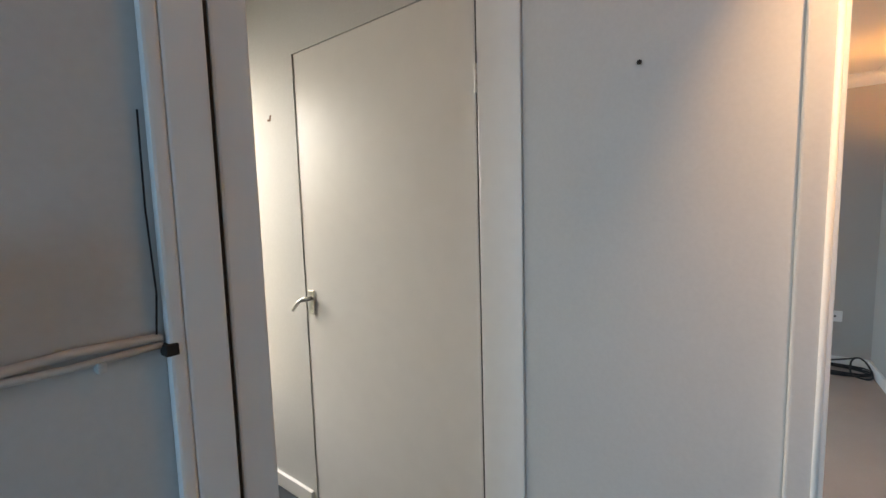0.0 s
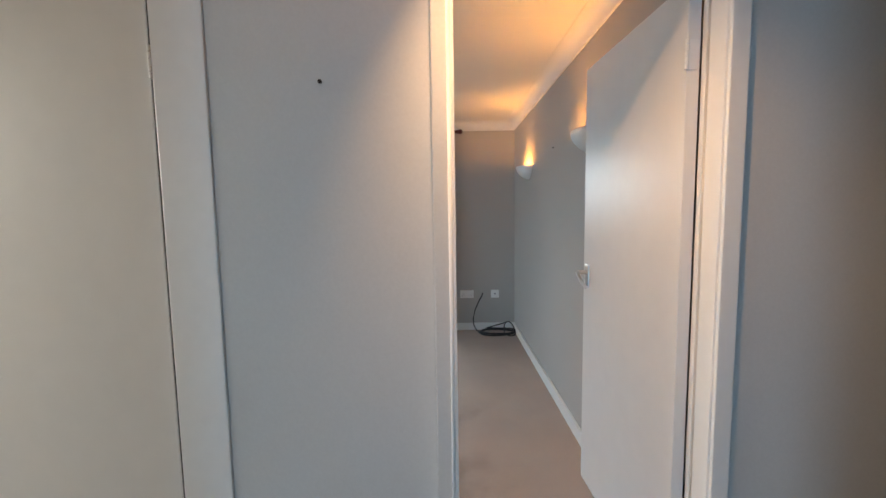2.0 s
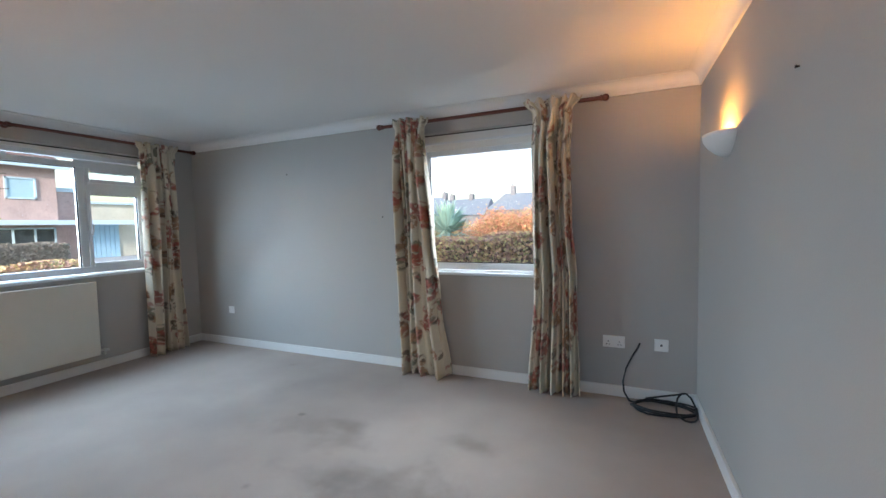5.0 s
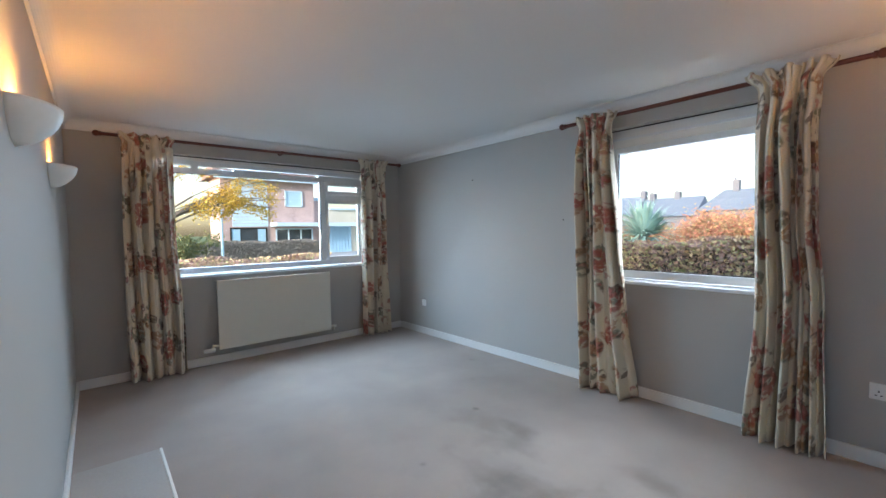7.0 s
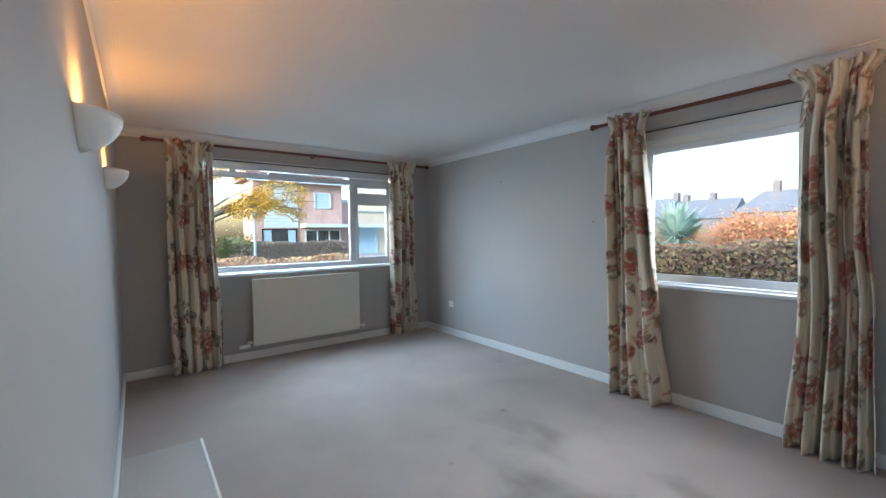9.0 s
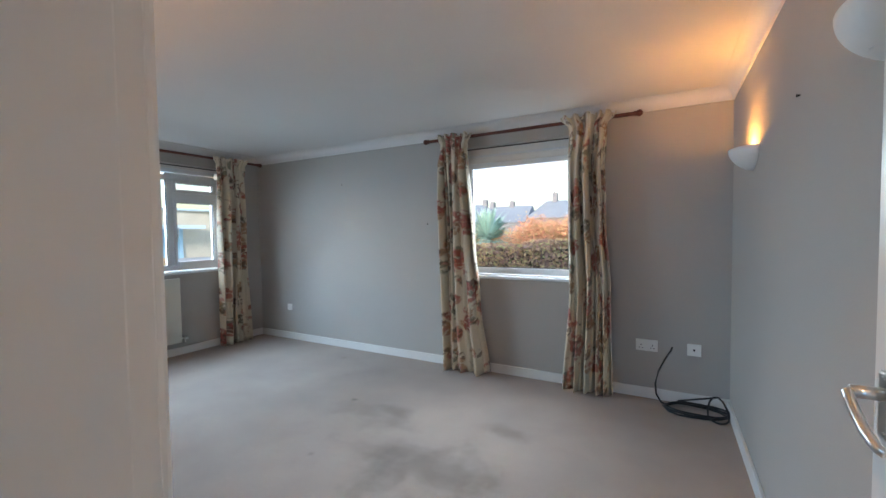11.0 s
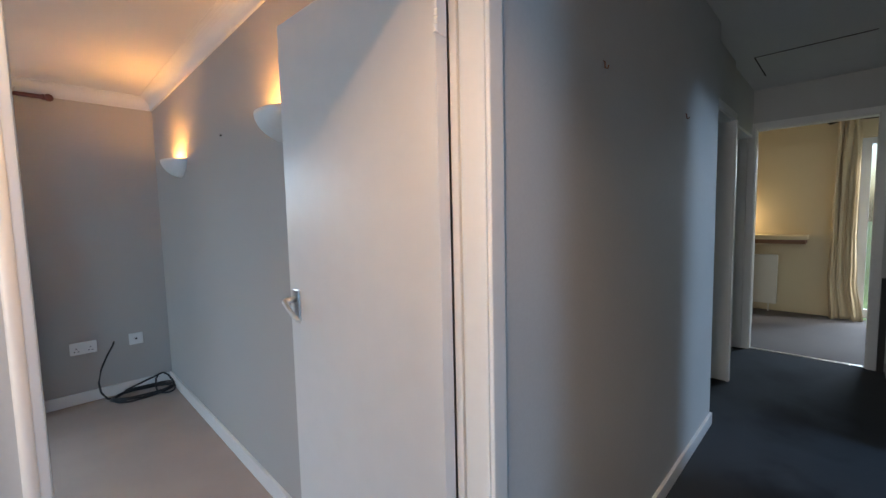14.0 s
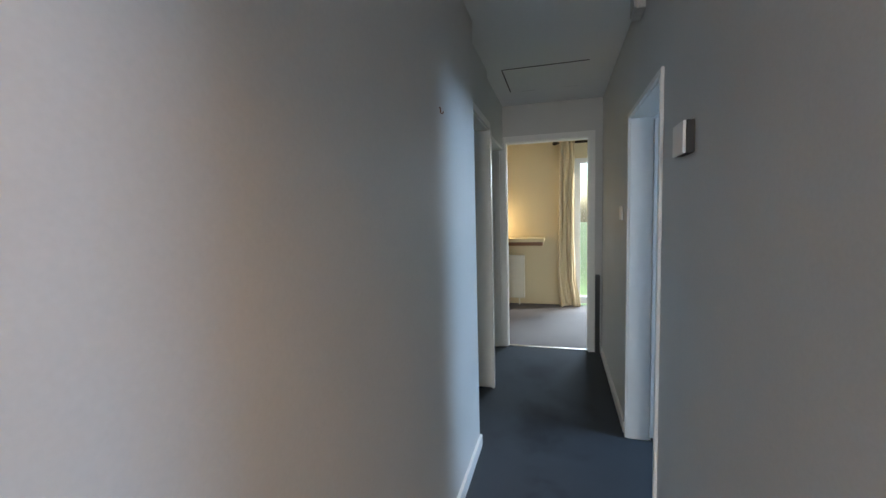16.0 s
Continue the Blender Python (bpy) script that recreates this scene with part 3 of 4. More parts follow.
setting("trim_lobby_frame", boxes((CX1 + 0.006, CX1 + 0.142, HY0 - 0.004, HY0 + 0.04, 0, CDZ), bevel=0.004), M_WHITE, "white painted frame post beside the lobby door", "door frame")
# solid black strip in place of the shade inside the hinge gap
setting("trim_lobby_gap_shade", boxes((CX1 - 0.003, CX1 + 0.006, HY0 + 0.006, HY0 + 0.03, 0, CDZ)), M_DARK, "black strip painting the shade in the hinge-side gap", "gap")
base = thing("lobby_hinge", (CX1 + 0.002, HY0, 1.69), "painted butt hinge of the lobby door", "hinge")
bm = bmesh.new()
for k in range(5):
    rod(bm, (CX1 + 0.002, HY0 - 0.001, 1.65 + k * 0.0165), (CX1 + 0.002, HY0 - 0.001, 1.665 + k * 0.0165), 0.006, 10)
part("knuckle", bm, M_WHITE, base)
# open door of the lobby opening, seen edge on, and its post
setting("trim_stub_post", boxes((-0.2, -0.078, 0.586, 0.6225, 0, CZ), (-0.089, -0.078, 0.573, 0.586, 0, CZ), bevel=0.003), M_WHITE, "white painted door post at the end of the wall", "door frame")
leaf_door("door_stub", "white flush door opened into the lobby", 0.72, 1.95, 0.037, (-0.081, 0.664, 0), 90)
# black fill brought forward so the shaded gap reads as a thin line
setting("trim_stub_gap_shade", boxes((-0.2, -0.0825, 0.6225, 0.627, 0, 1.95)), M_DARK, "black strip painting the shade in the hinge-side gap", "gap")

# bedroom and side-room doors
leaf_door("door_bedroom", "white flush bedroom door standing open", 0.72, 1.98, 0.04, (5.17, 1.545, 0), -86).matrix_basis = pose(5.17, 1.57, 0, 0, 0, -86)
leaf_door("door_side_room", "white flush door standing open into the side room", 0.66, 1.81, 0.04, (3.525, 0.545, 0), 180)
# unseen front door, assumed as the way in for the hall's blue daylight
base = thing("door_front", (0.5, -1.35, 0), "assumed glazed white front door of the hall", "door", kind="structure")
for r in ((0.06, 0.17, -1.38, -1.32, 0.01, 2.04), (0.83, 0.94, -1.38, -1.32, 0.01, 2.04), (0.17, 0.83, -1.38, -1.32, 0.01, 0.25), (0.17, 0.83, -1.38, -1.32, 1.93, 2.04)):
    part("door_rail", boxes(r, bevel=0.004), M_UPVC, base)
pane = part("pane", boxes((0.17, 0.83, -1.356, -1.344, 0.25, 1.93)), M_GLASS, base)
pane.visible_shadow = False


# ---- windows ----
def window_side():
    """Fixed light in the window wall."""
    y0, y1 = WY + 0.09, WY + 0.15
    base = thing("window_1", ((wx0 + wx1) / 2, y0, wz0), "white plastic framed single-pane window", "window", kind="structure")
    f = 0.055
    for r in ((wx0, wx0 + f, y0, y1, wz0 + 0.01, 1.905), (wx1 - f, wx1, y0, y1, wz0 + 0.01, 1.905), (wx0 + f, wx1 - f, y0, y1, wz0 + 0.01, wz0 + 0.068), (wx0 + f, wx1 - f, y0, y1, 1.86, 1.905)):
        part("window_frame", boxes(r, bevel=0.004), M_UPVC, base)
    a, b, c, d = wx0 + f, wx1 - f, wz0 + 0.068, 1.86
    for r in ((a, a + 0.007, y0 + 0.012, y0 + 0.02, c, d), (b - 0.007, b, y0 + 0.012, y0 + 0.02, c, d), (a, b, y0 + 0.012, y0 + 0.02, c, c + 0.006)):
        part("gasket_and_gap_strip", boxes(r), M_BLACK, base)
    part("head_board", boxes((wx0, wx1, y0 - 0.012, y1, 1.905, wz1), bevel=0.003), M_WHITE, base, "white painted head board")
    part("head_track", boxes((wx0 + 0.01, wx1 - 0.01, y0 - 0.034, y0 - 0.013, 1.955, 1.972), bevel=0.002), M_UPVC, base, "slim white blind track")
    # black strip added for the shaded gap line over the head board
    part("gasket_and_gap_strip", boxes((wx0 + 0.002, wx1 - 0.002, y0 - 0.016, y0 - 0.0125, wz1 - 0.009, wz1 - 0.001)), M_BLACK, base)
    part("window_sill", boxes((wx0 - 0.02, wx1 + 0.02, WY - 0.03, y0 - 0.001, wz0 - 0.024, wz0 + 0.001), bevel=0.006), M_UPVC, base, "white window board")
    part("pane", boxes((a, b, y0 + 0.022, y0 + 0.03, c, d)), M_GLASS, base).visible_shadow = False


def window_bay():
    """Wide window: a fixed light, and a narrow opening light under a top-hung vent."""
    x1, x0 = WX - 0.085, WX - 0.145
    base = thing("window_2", (x0, (by0 + by1) / 2, bz0), "wide white plastic window with side opening light", "window", kind="structure")
    f, my0, my1 = 0.055, 3.715, 3.775
    z0, z1 = bz0 + 0.01, bz1 - 0.07
    top = 1.87
    rows = [(x0, x1, by0, by0 + f, z0, top + 0.05), (x0, x1, by1 - f, by1, z0, top + 0.05), (x0, x1, by0 + f, by1 - f, z0, 0.962), (x0, x1, by0 + f, by1 - f, top, 1.920), (x0, x1, my0, my1, 0.962, top)]
    for r in rows:
        part("window_frame", boxes(r, bevel=0.005), M_UPVC, base)
    # open slit added above the frame; sky through it stands in for glints
    part("glint_slit_bar", boxes((x0, x1, by0 + f, by1 - f, 1.948, 1.99), bevel=0.003), M_UPVC, base)
    for ya, yb, zb in ((2.425, 2.485, 1.949), (2.80, 3.27, 1.936), (3.70, 4.235, 1.940)):
        part("glint_slit_bar", boxes((x0 + 0.002, x1 - 0.002, ya, yb, 1.919, zb)), M_UPVC, base)
    # no seal here: a dark strip drawn as the gap's shade above the head
    part("gasket_and_gap_strip", boxes((x1 + 0.0065, x1 + 0.010, by0 + 0.002, by1 - 0.002, bz1 - 0.012, bz1 - 0.002)), M_BLACK, base)
    part("head_board", boxes((x0, x1 + 0.006, by0, by1, 1.99, bz1), bevel=0.002), M_WHITE, base)
    for y0, y1, za, zb in ((my1, by1 - f, 0.962, 1.66), (my1, by1 - f, 1.735, top)):
        sash = part("sash", boxes((x0 + 0.01, x1 + 0.012, y0, y0 + 0.030, za, zb), (x0 + 0.01, x1 + 0.012, y1 - 0.03, y1, za, zb), (x0 + 0.01, x1 + 0.012, y0 + 0.035, y1 - 0.03, za, za + 0.035), (x0 + 0.01, x1 + 0.012, y0 + 0.035, y1 - 0.03, zb - 0.03, zb), bevel=0.003), M_UPVC, base)
        part("gasket_and_gap_strip", boxes((x0 + 0.045, x0 + 0.06, y1 - 0.036, y1 - 0.029, za + 0.035, zb - 0.03), (x0 + 0.045, x0 + 0.06, y0 + 0.035, y1 - 0.03, zb - 0.036, zb - 0.029)), M_BLACK, sash)
        part("pane", boxes((x0 + 0.03, x0 + 0.038, y0 + 0.035, y1 - 0.03, za + 0.035, zb - 0.03)), M_GLASS, sash).visible_shadow = False
    part("transom", boxes((x0, x1, my1, by1 - f, 1.66, 1.735), bevel=0.003), M_UPVC, base)
    part("gasket_and_gap_strip", boxes((x0 + 0.04, x0 + 0.05, my0 - 0.008, my0, 0.962, top), (x0 + 0.04, x0 + 0.05, by0 + f, my0, top - 0.006, top)), M_BLACK, base)
    part("pane", boxes((x0 + 0.03, x0 + 0.038, by0 + f, my0, 0.962, top)), M_GLASS, base).visible_shadow = False
    bm = boxes((x1 + 0.012, x1 + 0.022, my1 + 0.008, my1 + 0.026, 1.20, 1.30), bevel=0.003)
    tube(bm, [(x1 + 0.022, my1 + 0.017, 1.26), (x1 + 0.045, my1 + 0.017, 1.26), (x1 + 0.047, my1 + 0.02, 1.29), (x1 + 0.045, my1 + 0.024, 1.36)], 0.007, 8)
    part("window_handle", bm, M_UPVC, base, "white window catch")
    part("window_sill", boxes((x1 + 0.001, WX + 0.03, by0 - 0.02, by1 + 0.02, bz0 - 0.024, bz0 + 0.001), bevel=0.006), M_UPVC, base, "white window board")


window_side()
window_bay()
base = thing("window_3", (7.1, 0.05, 0.05), "white glazed patio door of the bedroom", "patio door", kind="structure")
for r in ((7.08, 7.14, 0.76, 0.84, 0.02, 2.06), (7.08, 7.14, -0.75, -0.68, 0.02, 2.06), (7.08, 7.14, -0.68, 0.76, 0.02, 0.12), (7.08, 7.14, -0.68, 0.76, 1.99, 2.06), (7.08, 7.14, -0.01, 0.06, 0.12, 1.99)):
    part("window_frame", boxes(r, bevel=0.004), M_UPVC, base)
for a, b in ((-0.68, -0.01), (0.06, 0.76)):
    part("pane", boxes((7.105, 7.113, a, b, 0.12, 1.99)), M_GLASS, base).visible_shadow = False


# ---- curtains and poles ----
def curtain(name, label, a, b, z0, z1, waves, depth, seed, mat, edges, heading=True):
    """A gathered curtain along the line from a to b of the plan. edges: rows of how far down (0 to 1) and where its two sides hang, in metres from a."""
    rnd = random.Random(seed)
    a, b = Vector((*a, 0)), Vector((*b, 0))
    along = (b - a).normalized()
    out = Vector((along.y, -along.x, 0))

    def sides(v):
        for (v0, l0, r0), (v1, l1, r1) in zip(edges, edges[1:]):
            if v <= v1:
                k = (v - v0) / (v1 - v0)
                k = k * k * (3 - 2 * k)
                return l0 + (l1 - l0) * k, r0 + (r1 - r0) * k
        return edges[-1][1:]

    P = 24
    rows = [0, 0.006, 0.012, 0.018, 0.024, 0.030, 0.036, 0.042, 0.05, 0.06, 0.075, 0.095] + [0.12 + 0.88 * k / 36 for k in range(37)]
    nv = len(rows) - 1
    nu = waves * P
    ph = [rnd.uniform(0, 6.28) for _ in range(8)]
    knots = [rnd.uniform(0.72, 1.28) for _ in range(waves)]
    total = sum(knots)
    bm = bmesh.new()
    uv = bm.loops.layers.uv.new("cloth")
    grid = []
    for j in range(nv + 1):
        v = rows[j]
        z = z1 + (z0 - z1) * v
        row = []
        for i in range(nu + 1):
            w, k = i / P, min(i // P, waves - 1)
            s = (sum(knots[:k]) + knots[k] * (w - k)) / total
            a0 = 2 * math.pi * w + 0.9 * math.sin(2.4 * v + ph[0] + 2.1 * k)
            fold = math.sin(a0 + 0.55 * math.sin(a0)) + 0.30 * math.sin(2 * a0 + ph[1] + 2 * v)
            amp = depth * (0.45 + 0.55 * min(1, v * 4)) * (0.85 + 0.35 * math.sin(ph[2] + 1.7 * k))
            tape = math.exp(-((v - 0.034) / 0.013) ** 2) if heading else 0
            if heading and v < 0.11:
                head = min(1, (0.11 - v) / 0.07)
                pleat = math.sin(6 * math.pi * w + ph[4] + 1.1 * math.sin(2.3 * w + ph[1]))
                fold, amp = fold * (1 - head) + head * pleat, amp * (1 - head) + head * (0.020 - 0.010 * tape + 0.4 * max(0, 0.02 - v))
            side0, side1 = sides(v)
            centre = side0 + (side1 - side0) * (0.5 + (s - 0.5) * (1 - 0.07 * tape))
            sway = 0.005 * math.sin(4 * v + ph[3]) + 0.012 * math.sin(3.0 * v + 2.2 * k + ph[7]) * min(1, 3 * v) * math.sin(math.pi * s)
            pinch = 0.010 * math.sin(2 * math.pi * w * 2 + ph[4]) * (1 - v)
            p = a + along * (centre + sway + pinch) + out * (fold * amp + 0.008 * math.sin(5 * v + ph[5] + w))
            zz = z + (0.012 * math.sin(2 * math.pi * w + ph[6]) if v == 0 else 0) + (0.01 * math.sin(2.2 * w + ph[7]) if v == 1 else 0)
            row.append(bm.verts.new((p.x, p.y, zz)))
        grid.append(row)
    for j in range(nv):
        for i in range(nu):
            fa = bm.faces.new((grid[j][i], grid[j][i + 1], grid[j + 1][i + 1], grid[j + 1][i]))
            for lp, (ii, jj) in zip(fa.loops, ((i, j), (i + 1, j), (i + 1, j + 1), (i, j + 1))):
                lp[uv].uv = (ii / P * 0.19 + seed * 0.37, rows[jj] * (z1 - z0))
    base = thing(name, ((a.x + b.x) / 2, (a.y + b.y) / 2, z0), label, "curtain", group="floral curtains" if mat is M_FLORAL else "")
    cloth = part("cloth", bm, mat, base, smooth=True)
    thick = cloth.modifiers.new("thickness", "SOLIDIFY")
    thick.thickness = 0.003


yc, xc = WY - 0.105, WX + 0.105
curtain("curtain", "long cream curtain with faded red floral print, pole at window", (-1.06, yc), (-0.74, yc), 0.022, 2.15, 4, 0.058, 3, M_FLORAL,
        [(0, -0.01, 0.32), (0.06, 0.022, 0.285), (0.45, 0.025, 0.345), (0.72, 0.025, 0.385), (1, 0.03, 0.455)])
curtain("curtain", "wide cream curtain with faded red floral print beside sockets", (0.06, yc), (0.425, yc), 0.022, 2.16, 5, 0.060, 5, M_FLORAL,
        [(0, -0.02, 0.385), (0.055, 0.045, 0.318), (0.18, 0.03, 0.295), (0.38, 0.03, 0.305), (0.62, 0.035, 0.345), (1, -0.01, 0.37)])
curtain("curtain", "gathered cream floral curtain hanging beside radiator", (xc, 1.88), (xc, 2.29), 0.022, 2.145, 5, 0.055, 8, M_FLORAL,
        [(0, 0.0, 0.40), (0.06, 0.015, 0.385), (0.4, 0.0, 0.385), (0.75, -0.005, 0.42), (1, 0.01, 0.42)])
curtain("curtain", "narrow cream floral curtain hanging in the room corner", (xc, 4.14), (xc, 4.51), 0.022, 2.15, 5, 0.046, 11, M_FLORAL,
        [(0, -0.01, 0.37), (0.06, 0.015, 0.345), (0.4, 0.01, 0.365), (1, 0.0, 0.355)])
curtain("cream_curtain", "plain cream full-length curtain beside the patio door", (6.94, 0.84), (6.94, 1.04), 0.004, 2.29, 3, 0.035, 14, M_LINING,
        [(0, 0.0, 0.19), (0.55, 0.0, 0.20), (0.8, -0.02, 0.22), (1, -0.08, 0.20)])


def curtain_pole(a, b, wall, brackets, mat, label, r=0.014):
    a, b = Vector(a), Vector(b)
    d = (b - a).normalized()
    base = thing("curtain_pole", (a + b) / 2, label, "curtain pole", group="curtain poles" if mat is M_RODWOOD else "")
    bm = bmesh.new()
    rod(bm, a, b, r, 16)
    part("pole", bm, mat, base, smooth=False)
    for p, s in ((a, -1), (b, 1)):
        bm = bmesh.new()
        rod(bm, p - d * s * 0.006, p + d * s * 0.008, r * 1.35, 16)
        ball(bm, p + d * s * 0.028, r * 1.75, 3)
        part("finial", bm, mat, base, smooth=True)
    for t in brackets:
        p = a + (b - a) * t
        bm = bmesh.new()
        rod(bm, p + Vector((*wall, 0)) * 0.068, p, 0.011, 10)
        rod(bm, p + Vector((*wall, 0)) * 0.068, p + Vector((*wall, 0)) * 0.06, 0.024, 14)
        rod(bm, p - d * 0.012, p + d * 0.012, r * 1.45, 14)
        part("bracket", bm, mat, base)


curtain_pole((-1.195, WY - 0.068, 2.125), (0.56, WY - 0.068, 2.125), (0, 1), (0.2, 0.83), M_RODWOOD, "dark red stained wooden curtain pole with ball ends")
curtain_pole((WX + 0.068, 1.77, 2.125), (WX + 0.068, 4.70, 2.135), (-1, 0), (0.13, 0.5, 0.88), M_RODWOOD, "long dark red stained wooden curtain pole over the bay")
curtain_pole((6.97, -0.75, 2.265), (6.97, 1.075, 2.265), (1, 0), (0.9,), M_DARK, "black metal curtain pole above the patio door", 0.016)


# ---- radiator ----
def radiator():
    x1 = WX + 0.098
    y0, y1, z0, z1 = 2.570, 3.722, 0.167, 0.838
    base = thing("radiator", (x1 - 0.04, (y0 + y1) / 2, z0), "cream enamelled flat panel radiator under the window", "radiator")
    part("panel", boxes((x1 - 0.018, x1, y0, y1, z0, z1), bevel=0.006), M_RAD, base)
    part("back_panel", boxes((x1 - 0.062, x1 - 0.046, y0 + 0.01, y1 - 0.01, z0 + 0.01, z1 - 0.01), bevel=0.004), M_RAD, base)
    part("top_grille", boxes(*[(x1 - 0.046, x1 - 0.019, y0 + 0.03 + k * 0.03, y0 + 0.045 + k * 0.03, z1 - 0.02, z1 - 0.006) for k in range(37)]), M_RAD, base)
    for y in (y0 + 0.2, y1 - 0.2):
        part("wall_bracket", boxes((WX + 0.001, x1 - 0.062, y - 0.015, y + 0.015, z0 + 0.08, z1 - 0.1)), M_RAD, base)
    for y, s in ((y0, -1), (y1, 1)):
        bm = bmesh.new()
        rod(bm, (x1 - 0.035, y, z0 + 0.035), (x1 - 0.035, y + s * 0.045, z0 + 0.035), 0.011, 12)
        rod(bm, (x1 - 0.035, y + s * 0.045, z0 + 0.05), (x1 - 0.035, y + s * 0.045, z0 - 0.012), 0.0095, 12)
        rod(bm, (x1 - 0.035, y + s * 0.045, z0 - 0.004), (WX, y + s * 0.045, z0 - 0.004), 0.0085, 12)
        pipe = part("pipe", bm, M_RAD, base)
        bm = bmesh.new()
        if s < 0:
            rod(bm, (x1 - 0.035, y - 0.03, z0 - 0.0), (x1 - 0.035, y - 0.115, z0 - 0.0), 0.02, 18)
            rod(bm, (x1 - 0.035, y - 0.115, z0 - 0.0), (x1 - 0.035, y - 0.125, z0 - 0.0), 0.017, 18)
        else:
            rod(bm, (x1 - 0.035, y + 0.040, z0 + 0.03), (x1 - 0.035, y + 0.075, z0 + 0.03), 0.013, 14)
        part("valve", bm, M_PLASTIC, pipe, "white valve cap")


radiator()


# ---- wall lamps ----
def wall_lamp():
    """Half-bowl plaster uplighter. Local: wall on y=0, bowl towards -y, rim at z=0."""
    base = thing("wall_lamp", (0, 0, 0), "white plaster half-bowl wall uplighter glowing warm", "wall lamp", group="plaster uplighters in the room")
    W, D, H = 0.155, 0.105, 0.108
    bm = bmesh.new()
    rows = []
    for j in range(9):
        v = j / 8
        k = math.cos(v * math.pi / 2) ** 0.62
        row = [bm.verts.new((W * k * math.cos(t), -D * k * math.sin(t) + 0.004, -H * v)) for t in (math.pi * i / 24 for i in range(25))]
        rows.append(row)
    for r0, r1 in zip(rows, rows[1:]):
        for i in range(24):
            bm.faces.new((r0[i], r0[i + 1], r1[i + 1], r1[i]))
    bmesh.ops.remove_doubles(bm, verts=bm.verts, dist=0.0004)
    bowl = part("bowl", bm, M_PLASTER, base, smooth=True)
    md = bowl.modifiers.new("wall", "SOLIDIFY")
    md.thickness, md.offset = 0.006, 1
    part("back_plate", boxes((-0.06, 0.06, -0.008, 0.0, -0.10, -0.02), bevel=0.002), M_PLASTER, base)
    bm = bmesh.new()
    rod(bm, (0, -0.05, -0.085), (0, -0.05, -0.05), 0.013, 12)
    part("lamp_holder", bm, M_PLASTIC, base)
    return base


lamp = wall_lamp()
spots = [(SX, 4.02, 1.688, 90), (SX, 2.44, 1.688, 90), (-0.95, HY1, 1.652, 180), (-2.22, HY1, 1.648, 180)]
for i, (x, y, z, turn) in enumerate(spots):
    m = pose(x, y, z, 0, 0, -turn if turn == 90 else turn)
    if i == 0:
        lamp.matrix_basis = m
    else:
        copy_thing(lamp, m)
    p = m @ Vector((0, -0.05, -0.022))
    bulb("uplight_bulb", p, 2.5, 0.016, WARM)


# ---- sockets, switches, cable ----
def plate_on(name, label, category, x0, x1, z0, z1, y, face, details=()):
    """A wall plate on a wall along x; face is -1 towards -y, +1 towards +y."""
    base = thing(name, ((x0 + x1) / 2, y, (z0 + z1) / 2), label, category)
    part("face_plate", boxes((x0, x1, *sorted((y, y + face * 0.010)), z0, z1), bevel=0.003), M_PLASTIC, base)
    for nm, mt, (a, b, c, d) in details:
        part(nm, boxes((a, b, *sorted((y + face * 0.0095, y + face * 0.0135)), c, d), bevel=0.001), mt, base)
    return base


zb = 0.372
det = []
for cx in (0.607, 0.683):
    det += [("rocker", M_PLASTIC, (cx - 0.012, cx + 0.004, zb + 0.058, zb + 0.076))]
    det += [("pin_hole", M_BLACK, (cx - 0.003, cx + 0.003, zb + 0.040, zb + 0.048)), ("pin_hole", M_BLACK, (cx - 0.014, cx - 0.006, zb + 0.021, zb + 0.026)), ("pin_hole", M_BLACK, (cx + 0.006, cx + 0.014, zb + 0.021, zb + 0.026))]
plate_on("double_socket", "white plastic double wall socket above skirting", "socket", 0.572, 0.718, zb, zb + 0.086, WY, -1, det)
plate_on("aerial_socket", "white plastic aerial wall plate with dark hole", "socket", 0.904, 0.990, zb, zb + 0.086, WY, -1, [("aerial_hole", M_BLACK, (0.940, 0.953, zb + 0.037, zb + 0.050))])
plate_on("blank_plate", "small white blanking plate on the wall", "wall plate", -3.25, -3.175, 0.365, 0.44, WY, -1, [("screw", M_CHROME, (-3.245, -3.239, 0.40, 0.406))])
plate_on("hall_socket", "white plastic wall socket in the hall", "socket", 0.166, 0.254, 0.312, 0.398, HY0, -1, [("rocker", M_PLASTIC, (0.222, 0.240, 0.366, 0.386))])
plate_on("light_switch", "white plastic light switch in the corridor", "switch", 3.80, 3.886, 1.265, 1.351, 0.66, 1, [("rocker", M_PLASTIC, (3.83, 3.855, 1.29, 1.325))])
plate_on("bedroom_socket", "white double socket on the cream bedroom wall", "socket", 6.9, 7.0, 0.4, 0.48, 3.1, -1)

base = thing("thermostat", (2.53, 0.66, 1.55), "white square room thermostat, shaded side coloured black", "thermostat")
# black colour here paints the shadow on the thermostat's near side
part("back_plate", boxes((2.428, 2.540, 0.66, 0.681, 1.485, 1.58), bevel=0.002), M_BLACK, base, "black box for the shaded side")
part("cover", boxes((2.434, 2.548, 0.681, 0.690, 1.485, 1.58), bevel=0.003), M_PLASTIC, base)
base = thing("door_chime", (3.24, 0.66, 2.3), "grey door chime box high on the corridor wall", "door chime")
part("chime_box", boxes((3.17, 3.31, 0.66, 0.70, 2.23, 2.338), bevel=0.006), M_HALLWALL, base)
part("chime_cover", boxes((3.18, 3.30, 0.70, 0.708, 2.24, 2.33), bevel=0.003), M_HALLWALL, base)
base = thing("smoke_alarm", (2.86, 1.06, CZ), "round white smoke alarm on the hall ceiling", "smoke alarm")
bm = bmesh.new()
rod(bm, (2.86, 1.06, CZ - 0.028), (2.86, 1.06, CZ), 0.062, 28, 0.072)
